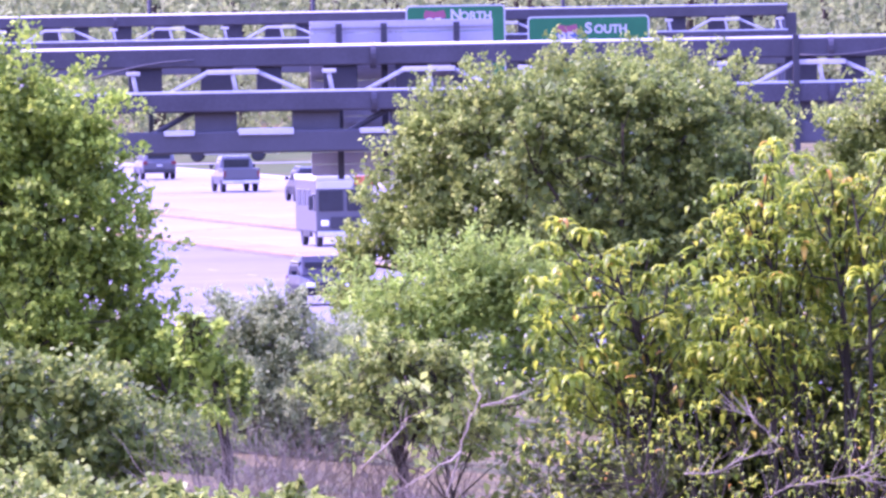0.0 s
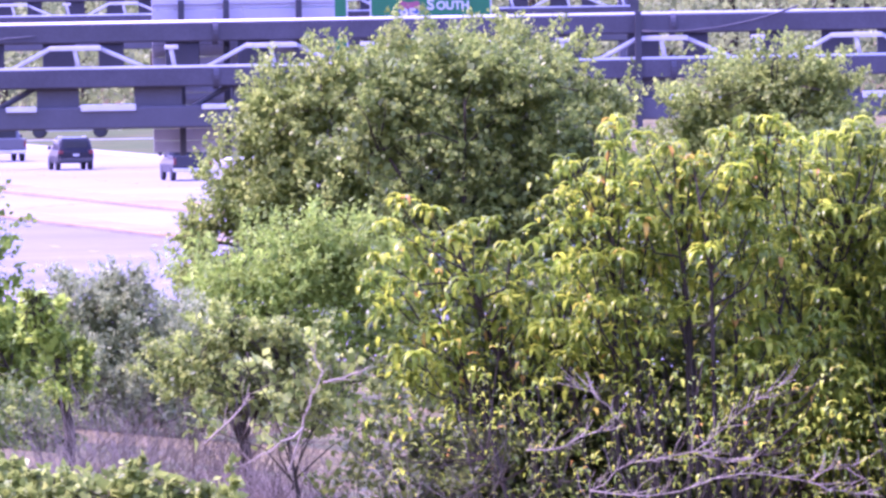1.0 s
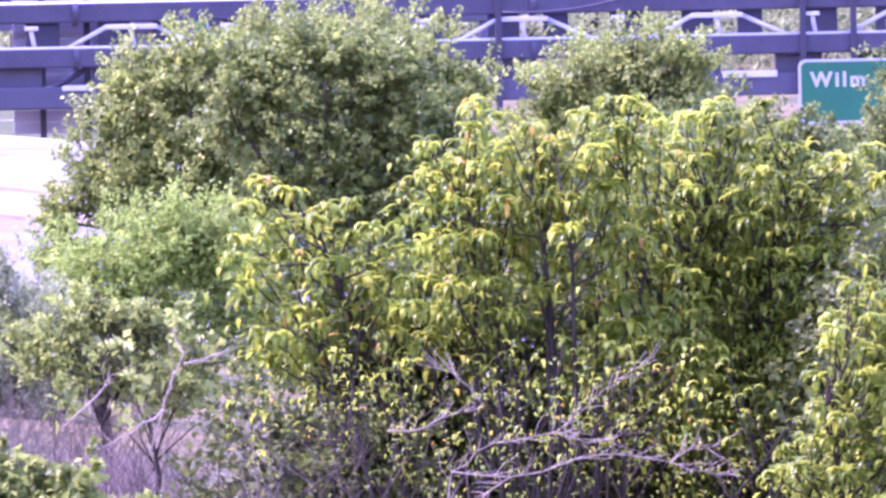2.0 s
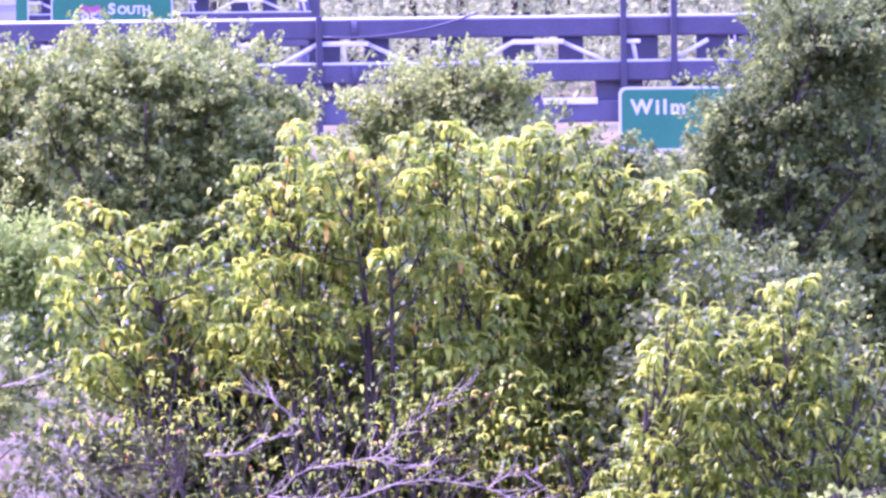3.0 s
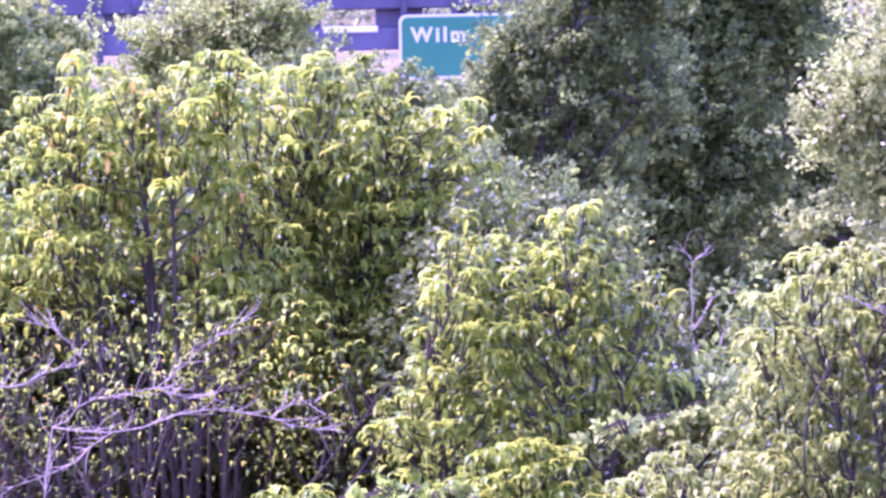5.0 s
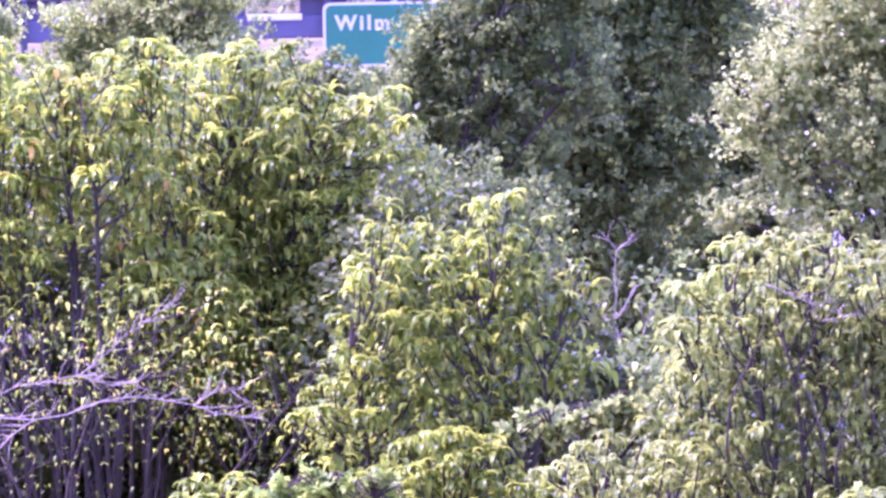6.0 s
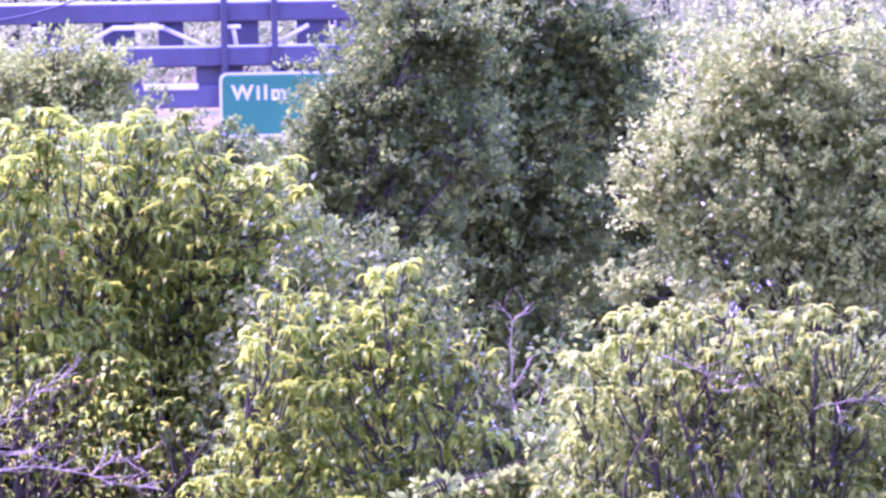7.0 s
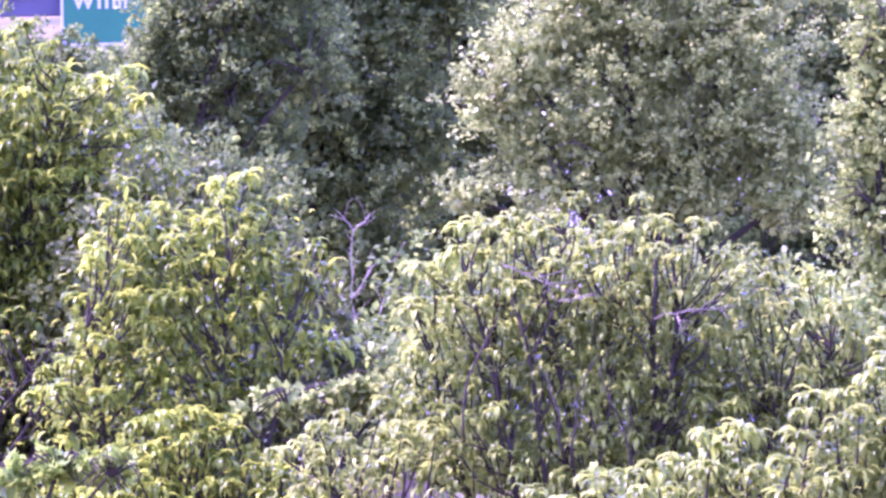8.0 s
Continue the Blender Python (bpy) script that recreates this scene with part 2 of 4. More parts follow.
for c0 in (87.5, 89.56, 96.4, 99.06):
    strip("median_edge", c0, c0 + 0.24, -300, 2200, 0.1, 0.172, "kerb_face", "worn yellow painted kerb edge", "kerb", bevel=0.02)
lane_line(76.3, 300, 900, 3.0, 9.1, "white dashed lane line on concrete")
lane_line(81.5, 300, 900, 3.0, 9.1, "white dashed lane line on concrete")
lane_line(105.8, 500, 1400, 3.0, 9.1, "white dashed lane line on concrete")
lane_line(112.3, 500, 1400, 3.0, 9.1, "white dashed lane line on concrete")
lane_line(70.5, 300, 900, 11.0, 0.0, "solid white edge line on concrete")

def dark_line(c0, a0, c1, a1, w):
    """A thin dark line across the concrete."""
    bm = B()
    n = 14
    for i in range(n):
        f0, f1 = i / n, (i + 1) / n
        p, q = (c0 + (c1 - c0) * f0 + 0.15 * math.sin(i * 1.9), a0 + (a1 - a0) * f0), (c0 + (c1 - c0) * f1 + 0.15 * math.sin((i + 1) * 1.9), a0 + (a1 - a0) * f1)
        vs = [bm.verts.new(v) for v in ((p[0] - w, p[1], 0.009), (q[0] - w, q[1], 0.009), (q[0] + w, q[1], 0.009), (p[0] + w, p[1], 0.009))]
        bm.faces.new(vs)
    bmesh.ops.recalc_face_normals(bm, faces=bm.faces)
    ob = mesh_object("dark_strip", bm, M["line_dark"])
    ob.matrix_world = ROAD_M
    tagged(ob, "thin dark line across the lane", "road marking", kind="stuff")


dark_line(90.3, 742, 96.0, 757, 0.12)
# joints at even spacing across the near carriageway
for k in range(26):
    dark_line(70.2, 470 + k * 13.7, 87.3, 470.1 + k * 13.7, 0.05)

bm = B()
box(bm, -20, 60, -0.9, 0.9, 0.12, 0.16)
fp = mesh_object("footpath", bm, M["path_concrete"])
fp.matrix_world = Matrix.Translation((-12, 992, 0)) @ Matrix.Rotation(radians(-1.5), 4, "Z")
tagged(fp, "pale concrete footpath crossing the verge", "path", kind="structure")

# ---- sign bridges ----


def chord(length, y, z, r):
    """Square tube along x with rounded edges."""
    bm = box(B(), 0, length, y - r, y + r, z - r, z + r)
    bmesh.ops.bevel(bm, geom=[e for e in bm.edges if abs(e.verts[0].co.x - e.verts[1].co.x) > 1], offset=0.06, segments=3, profile=0.5, affect="EDGES")
    return bm


def sign_bridge(m, length, first, bay, label, seats=()):
    """Four-chord overhead truss: origin at the ground below its left end."""
    g = thing("sign_bridge", m, label, "sign bridge", "sign bridges")
    zA, zB, zC = 9.17, 7.85, 6.68
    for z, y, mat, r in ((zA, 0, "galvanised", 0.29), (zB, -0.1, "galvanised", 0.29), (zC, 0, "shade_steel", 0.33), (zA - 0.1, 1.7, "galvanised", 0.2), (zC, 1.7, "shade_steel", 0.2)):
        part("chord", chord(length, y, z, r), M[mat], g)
    # pale rods added as the sunlit top edges of the chords
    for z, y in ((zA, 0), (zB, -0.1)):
        part("lit_top_strip", tube(B(), [(0, y - 0.2, z + 0.275), (length, y - 0.2, z + 0.275)], [0.07, 0.07], 10), M["bright_steel"], g, "pale strip standing in for the sunlit chord top", smooth=True)
    k = 0
    x = first
    while x < length + 3:
        # hat of two diagonals, a cap plate and a post, then a single post
        for dx0, z0, dx1, z1 in ((-2.08, zB + 0.18, -0.75, zA - 0.42), (0.67, zA - 0.42, 2.25, zB + 0.18)):
            if 0 < x + dx0 and x + dx1 < length:
                part("diagonal", tube(B(), [(x + dx0, -0.12, z0), (x + dx1, -0.32, z1)], [0.066, 0.066], 8), M["bright_steel"], g, smooth=True)
        if 0 < x - 0.8 and x + 0.7 < length:
            part("cap_plate", box(B(), x - 0.8, x + 0.72, -0.42, -0.3, zA - 0.5, zA - 0.36, 0.02), M["bright_steel"], g)
        if 0 < x < length:
            part("post", tube(B(), [(x - 0.06, -0.32, zA - 0.45), (x + 0.1, -0.12, zB + 0.1)], [0.066, 0.066], 8), M["bright_steel"], g, smooth=True)
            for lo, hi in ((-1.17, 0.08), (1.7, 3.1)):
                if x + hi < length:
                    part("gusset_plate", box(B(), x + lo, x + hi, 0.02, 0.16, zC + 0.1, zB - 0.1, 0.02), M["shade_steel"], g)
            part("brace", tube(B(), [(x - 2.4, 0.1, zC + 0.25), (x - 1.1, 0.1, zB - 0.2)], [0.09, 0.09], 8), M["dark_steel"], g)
            # pale bars along the lower chord
            part("pale_bar", box(B(), x + 0.1, x + 1.72, -0.42, -0.2, zC + 0.2, zC + 0.4, 0.03), M["bright_steel"], g)
            part("pale_bar", box(B(), x - 2.1, x - 1.2, -0.42, -0.2, zC + 0.2, zC + 0.36, 0.03), M["bright_steel"], g)
            # wide plates of the rear face; shade_steel carries their shade
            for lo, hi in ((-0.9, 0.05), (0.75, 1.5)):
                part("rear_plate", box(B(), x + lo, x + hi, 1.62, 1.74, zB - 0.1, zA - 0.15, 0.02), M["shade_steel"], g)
        xp = x - bay / 2 - 0.05
        if 0 < xp < length:
            part("post", tube(B(), [(xp - 0.06, -0.32, zA - 0.45), (xp + 0.1, -0.12, zB + 0.1)], [0.066, 0.066], 8), M["bright_steel"], g, smooth=True)
            part("post_cap", box(B(), xp - 0.24, xp + 0.16, -0.42, -0.3, zA - 0.5, zA - 0.38, 0.02), M["bright_steel"], g)
            part("rear_plate", box(B(), xp - 0.1, xp + 0.9, 1.62, 1.74, zB - 0.1, zA - 0.15, 0.02), M["shade_steel"], g)
        x += bay
    for xf in seats:
        part("flange", tube(B(), [(xf - 0.08, 0, zA), (xf + 0.08, 0, zA)], [0.4, 0.4], 20), M["galvanised"], g, smooth=False)
        part("flange", tube(B(), [(xf - 0.08, -0.1, zB), (xf + 0.08, -0.1, zB)], [0.38, 0.38], 20), M["galvanised"], g)
    for xc in (0.25, length - 0.35):
        for yc in (0, 1.7):
            part("column", tube(B(), [(xc, yc, -0.3), (xc, yc, zA + 0.1)], [0.24, 0.22], 16), M["galvanised"], g, smooth=True)
        part("column_tie", box(B(), xc - 0.08, xc + 0.08, 0, 1.7, 3.0, 3.2), M["galvanised"], g)
    return g


NEAR_Y = 496.9
GM = Matrix.Translation((-12.45, NEAR_Y, 0)) @ Matrix.Rotation(radians(3.5), 4, "Z")
near_bridge = sign_bridge(GM, 35.9, 6.4, 5.765, "grey steel box-truss sign bridge over the highway", seats=(10.5, 24.0))
FM = Matrix.Translation((-27.0, 878.0, 0)) @ Matrix.Rotation(radians(1.0), 4, "Z")
far_bridge = sign_bridge(FM, 45.1, 1.55, 5.765, "distant grey steel truss sign bridge with green signs", seats=(10.2, 29.6))
far_bridge.location.z = -0.2


def hanger(g, x, z0, z1, y):
    part("hanger", box(B(), x - 0.09, x + 0.09, y - 0.09, y + 0.09, z0, z1, 0.01), M["dark_steel"], g)


for hx in (22.95,):
    hanger(near_bridge, hx, 5.6, 9.55, -0.45)
for hx in (31.95, 33.45):
    hanger(near_bridge, hx, 7.2, 10.2, -0.45)
for hx in (9.62, 10.95, 13.1):
    hanger(near_bridge, hx, 5.5, 10.1, 1.9)


def rounded_panel(w, h, t, r):
    bm = B()
    box(bm, 0, w, 0, t, 0, h)
    es = [e for e in bm.edges if abs(e.verts[0].co.y - e.verts[1].co.y) > t * 0.5]
    bmesh.ops.bevel(bm, geom=es, offset=r, segments=4, profile=0.5, affect="EDGES")
    return bm


def text_part(s, size, x, z, y, parent, mat, name="lettering", spread=1.0):
    cu = bpy.data.curves.new(name, "FONT")
    cu.body, cu.size, cu.extrude, cu.offset = s, size, 0.008, size * 0.034
    cu.space_character = spread
    tmp = new("tmp_text", cu)
    dg = bpy.context.evaluated_depsgraph_get()
    me = bpy.data.meshes.new_from_object(tmp.evaluated_get(dg))
    bpy.data.objects.remove(tmp)
    me.materials.clear()
    me.materials.append(M[mat])
    ob = new(name, me)
    ob.parent = parent
    ob.matrix_local = pose(x, y, z, 90)
    return ob


def guide_sign(m, w, h, label, group="guide signs"):
    g = thing("guide_sign", m, label, "road sign", group)
    part("border", rounded_panel(w, h, 0.05, 0.22), M["sign_white"], g, "white reflective border")
    bm = rounded_panel(w - 0.16, h - 0.16, 0.05, 0.17)
    bmesh.ops.translate(bm, vec=(0.08, -0.012, 0.08), verts=bm.verts)
    part("panel", bm, M["sign_green"], g, "green reflective panel")
    return g


def shield(g, x, z, s, digits):
    pts = [(-0.5, 0.25), (-0.42, 0.5), (0, 0.42), (0.42, 0.5), (0.5, 0.25), (0.48, -0.05), (0.3, -0.4), (0, -0.55), (-0.3, -0.4), (-0.48, -0.05)]
    def plate(zlo, zhi, y):
        b2 = B()
        vs = [b2.verts.new((x + px * s, y, z + max(zlo, min(zhi, pz)) * s)) for px, pz in pts]
        f = b2.faces.new(vs)
        r = bmesh.ops.extrude_face_region(b2, geom=[f])
        bmesh.ops.translate(b2, vec=(0, -0.008, 0), verts=[v for v in r["geom"] if isinstance(v, bmesh.types.BMVert)])
        bmesh.ops.recalc_face_normals(b2, faces=b2.faces)
        return b2
    part("shield_top", plate(0.12, 0.6, -0.016), M["shield_red"], g, "red shield band")
    part("shield", plate(-0.6, 0.1, -0.016), M["shield_blue"], g, "blue route shield")
    text_part(digits, s * 0.75, x - s * 0.42, z - s * 0.38, -0.036, g, "sign_white", "numeral")


south = guide_sign(Matrix.Translation((4.58, 876.9, 5.1)) @ Matrix.Rotation(radians(1), 4, "Z"), 6.32, 3.75, "green guide sign reading South on the distant bridge")
text_part("S", 0.78, 2.98, 2.85, -0.02, south, "sign_white")
text_part("OUTH", 0.6, 3.45, 2.85, -0.02, south, "sign_white")
shield(south, 2.05, 2.75, 1.15, "95")
north = guide_sign(Matrix.Translation((-1.72, 877.0, 5.1)) @ Matrix.Rotation(radians(1), 4, "Z"), 5.16, 4.42, "green guide sign reading North on the distant bridge")
text_part("N", 0.78, 2.3, 3.65, -0.02, north, "sign_white")
text_part("ORTH", 0.6, 2.8, 3.65, -0.02, north, "sign_white")
shield(north, 1.5, 3.6, 1.15, "95")
wil = guide_sign(Matrix.Translation((19.3, NEAR_Y + 1.2, 5.48)) @ Matrix.Rotation(radians(3.5), 4, "Z"), 4.6, 1.9, "green guide sign with white lettering hung under the near bridge")
text_part("Wilm", 0.6, 0.36, 1.1, -0.02, wil, "sign_white", spread=1.3)


def back_panel():
    g = thing("overhead_sign", Matrix.Translation((-3.83, NEAR_Y + 2.75, 5.6)) @ Matrix.Rotation(radians(3.5), 4, "Z"), "grey ribbed back of a large overhead sign", "road sign")
    for i in range(13):
        for x0, x1 in ((0.0, 2.7), (2.71, 5.42)):
            part("plank", box(B(), x0, x1, 0, 0.06, i * 0.352 + 0.006, (i + 1) * 0.352 - 0.006, 0.01), M["panel_back"], g)
    for i in range(0, 13, 2):
        part("stiffener", box(B(), 0.02, 5.4, -0.06, 0, i * 0.352 + 0.14, i * 0.352 + 0.2), M["panel_back"], g)


back_panel()


def cable(pts, r, label):
    bm = tube(B(), pts, [r] * len(pts), 6)
    ob = mesh_object("cable", bm, M["black_plastic"], True)
    tagged(ob, label, "cable")


def sag(a, b, drop, n=10):
    a, b = Vector(a), Vector(b)
    return [tuple(a.lerp(b, i / n) - Vector((0, 0, drop * 4 * (i / n) * (1 - i / n)))) for i in range(n + 1)]


cable(sag((10.6, NEAR_Y + 0.8, 8.95), (15.2, NEAR_Y + 1.1, 9.62), 0.25), 0.03, "black power cable looping along the truss")
cable(sag((-10.2, NEAR_Y - 0.5, 8.6), (-7.2, NEAR_Y - 0.4, 9.1), -0.12), 0.03, "black power cable looping along the truss")

# ---- lamp posts beyond the highway ----


def light_pole(x, y, h):
    g = thing("light_pole", Matrix.Translation((x, y, lift(x, y))), "dark slim street light pole beyond the highway", "street light", "light poles")
    part("pole", tube(B(), [(0, 0, -0.3), (0, 0, h * 0.5), (0, 0, h)], [0.16, 0.13, 0.09], 10), M["dark_steel"], g, smooth=True)
    part("arm", tube(B(), [(0, 0, h - 0.1), (0.8, 0, h + 0.25), (1.9, 0, h + 0.3)], [0.06, 0.05, 0.045], 8), M["dark_steel"], g, smooth=True)
    part("lamp_head", box(B(), 1.6, 2.3, -0.16, 0.16, h + 0.22, h + 0.38, 0.04), M["dark_steel"], g)


for px, py in ((-17.9, 1046), (-7.8, 1048), (7.7, 1049), (17.2, 1050)):
    light_pole(px, py, 13.5)

# ---- trees ----
rng = np.random.default_rng(7)


def unit(v):
    return v / np.maximum(np.linalg.norm(v, axis=-1, keepdims=True), 1e-9)


def sprays(lobes, spacing, length, per, gap, squash=0.8, up=0.5, low=-0.5):
    """Leafy twigs that point out of the lobes of a crown: leaf places and twig directions."""
    L = np.array(lobes)
    area = L[:, 2] * L[:, 3]
    n = int(11.0 * area.sum() / spacing ** 2)
    i = rng.choice(len(L), n, p=area / area.sum())
    d = unit(rng.normal(size=(n, 3)) + np.array([0, 0, 0.15]))
    r = np.where(rng.random(n) < 0.74, rng.uniform(0.78, 1.12, n), rng.uniform(0.25, 0.78, n))
    r *= 1 + 0.2 * np.sin(d[:, 0] * 6 + i * 1.3) * np.sin(d[:, 2] * 7 + i * 2.1)
    P = np.stack([L[i, 0] + d[:, 0] * r * L[i, 2], d[:, 1] * r * L[i, 2] * squash, L[i, 1] + d[:, 2] * r * L[i, 3]], 1)
    k = 0.45 / spacing
    keep = np.array([noise.noise((p[0] * k + 9, p[1] * k, p[2] * k * 1.25)) > gap for p in P]) & (d[:, 2] > low + rng.normal(size=n) * 0.3)
    P, d = P[keep], d[keep]
    n = len(P)
    axis = unit(d * np.array([1, 1, 0.6]) + np.array([0, 0, up]) + rng.normal(size=(n, 3)) * 0.35)
    ln = (np.minimum(length, 0.6 * np.sqrt(area[i][keep])) * rng.uniform(0.5, 1.45, n))[:, None, None]
    t = rng.random((n, per, 1)) ** 0.75
    Q = P[:, None] + axis[:, None] * ln * t + rng.normal(size=(n, per, 3)) * ln * 0.2 * (1.15 - 0.6 * t) * np.array([1, 1, 0.62])
    return Q.reshape(-1, 3), np.repeat(axis, per, 0)


def limbs(t, base_z, lobes, trunk_r, n_twigs=40):
    """Trunk with limbs to each lobe and twigs inside the crown."""
    L = np.array(lobes)
    top = L[:, 1].max()
    lo = L[:, 1].min()
    fork = base_z + max(0.6, (lo - base_z) * 0.5 + 0.3 * (top - lo))
    part("trunk", tube(B(), [(0, 0, base_z - 0.3), (0.08, 0, (base_z + fork) / 2), (0, 0.05, fork), (-0.1, 0, fork + (top - fork) * 0.6)], [trunk_r * 1.25, trunk_r, trunk_r * 0.8, trunk_r * 0.3], 9), M["bark"], t, smooth=True)
    tw = B()
    for x, z, rx, rz in lobes:
        s = base_z + (fork - base_z) * random.uniform(0.55, 1.0)
        y = random.uniform(-0.5, 0.5) * rx
        mid = (x * 0.45 + random.uniform(-0.2, 0.2), y * 0.5, s + (z - s) * 0.6)
        part("limb", tube(B(), [(0, 0, s), mid, (x, y, z), (x * 1.03, y, z + rz * 0.7)], [trunk_r * 0.42, trunk_r * 0.3, trunk_r * 0.17, 0.015], 6), M["bark"], t, smooth=True)
        for k in range(max(3, n_twigs // len(lobes))):
            a = random.uniform(0, 6.283)
            e = (x + math.cos(a) * rx * 0.95, y + random.uniform(-0.8, 0.8) * rx, z + math.sin(a) * rz * 0.95)
            q = ((x + e[0]) / 2 + random.uniform(-0.1, 0.1), (y + e[1]) / 2, (z + e[2]) / 2 + 0.12)
            tube(tw, [(x, y, z - rz * 0.2), q, e], [trunk_r * 0.14, trunk_r * 0.09, 0.008], 4, False)
    tagged(part("twig", tw, M["bark"], t, smooth=True), kind="stuff")


def core(lobes, per_area, squash=0.75, reach=0.8):
    """Places of the inner leaves, evenly through the lobes."""
    L = np.array(lobes)
    area = L[:, 2] * L[:, 3]
    n = int(per_area * area.sum())
    i = rng.choice(len(L), n, p=area / area.sum())
    d = unit(rng.normal(size=(n, 3))) * (reach * rng.random((n, 1)) ** (1 / 3))
    return np.stack([L[i, 0] + d[:, 0] * L[i, 2], d[:, 1] * L[i, 2] * squash, L[i, 1] + d[:, 2] * L[i, 3]], 1)


def leaf_cloud(P, size, slim, droop, along=0.0):
    """Folded kite leaves that spread from the places P."""
    n = len(P)
    out = unit(rng.normal(size=(n, 3)) + along + np.array([0, 0, 0.1 - droop]))
    up = unit(rng.normal(size=(n, 3)) * 0.75 + np.array([0, 0, 1.0]))
    side = unit(np.cross(out, up))
    up = np.cross(side, out)
    ln = size * rng.uniform(0.55, 1.3, (n, 1))
    w = ln * slim * 0.5
    return np.stack([P, P + out * ln * 0.45 + side * w + up * w * 0.35, P + out * ln, P + out * ln * 0.45 - side * w + up * w * 0.35], 1)


def broadleaf(name, x, y, lobes, leaf=0.14, mat=None, slim=0.7, droop=0.0, gap=-0.12, label="", spray=4.5, per=34, dense=1.0, up=0.5, low=-0.5, bare=1.0, core_leaves=1.0):
    bz = lift(x, y)
    t = thing(name, Matrix.Translation((x, y, 0)), label, "tree")
    limbs(t, bz, lobes, (0.05 + 0.018 * (max(l[1] for l in lobes) - bz)) * bare, 90)
    Q, ax = sprays(lobes, leaf * 2.5 / dense, leaf * spray, per, gap, up=up, low=low)
    C = core(lobes, core_leaves * 14 / leaf ** 2)
    V = np.concatenate([leaf_cloud(Q, leaf, slim, droop, ax * 0.55), leaf_cloud(C, leaf * 1.7, slim, droop)])
    array_mesh("crown", V, [(0, 1, 2), (0, 2, 3)], t, mat, kind="stuff")
    return t


def arching_leaves(base, az, rise, fall, ln, wide):
    """Keeled leaves that rise from their base and bend over to hang."""
    n = len(base)
    h = np.stack([np.cos(az), np.sin(az), np.zeros(n)], 1)
    side = np.stack([-np.sin(az), np.cos(az), np.zeros(n)], 1)
    z = np.array([0, 0, 1.0])
    p, rows = base.copy(), []
    steps = 4
    for k in range(steps):
        e = rise - fall * (k / (steps - 1))
        fwd = h * np.cos(e)[:, None] + z * np.sin(e)[:, None]
        nrm = z * np.cos(e)[:, None] - h * np.sin(e)[:, None]
        w = (ln * wide * (0.3, 1.0, 0.9, 0.55)[k])[:, None]
        rows += [p + side * w + nrm * w * 0.45, p.copy(), p - side * w + nrm * w * 0.45]
        p = p + fwd * (ln / steps)[:, None]
    return np.stack(rows + [p], 1)


LEAF_FACES = [f for k in range(3) for a in (3 * k, 3 * k + 1) for f in ((a, a + 1, a + 4), (a, a + 4, a + 3))] + [(9, 10, 12), (10, 11, 12)]


def spaced(P, d):
    """Thin points to a least distance."""
    kept = np.empty((0, 3))
    for p in P:
        if not len(kept) or ((kept - p) ** 2).sum(1).min() > d * d:
            kept = np.vstack([kept, p])
    return kept


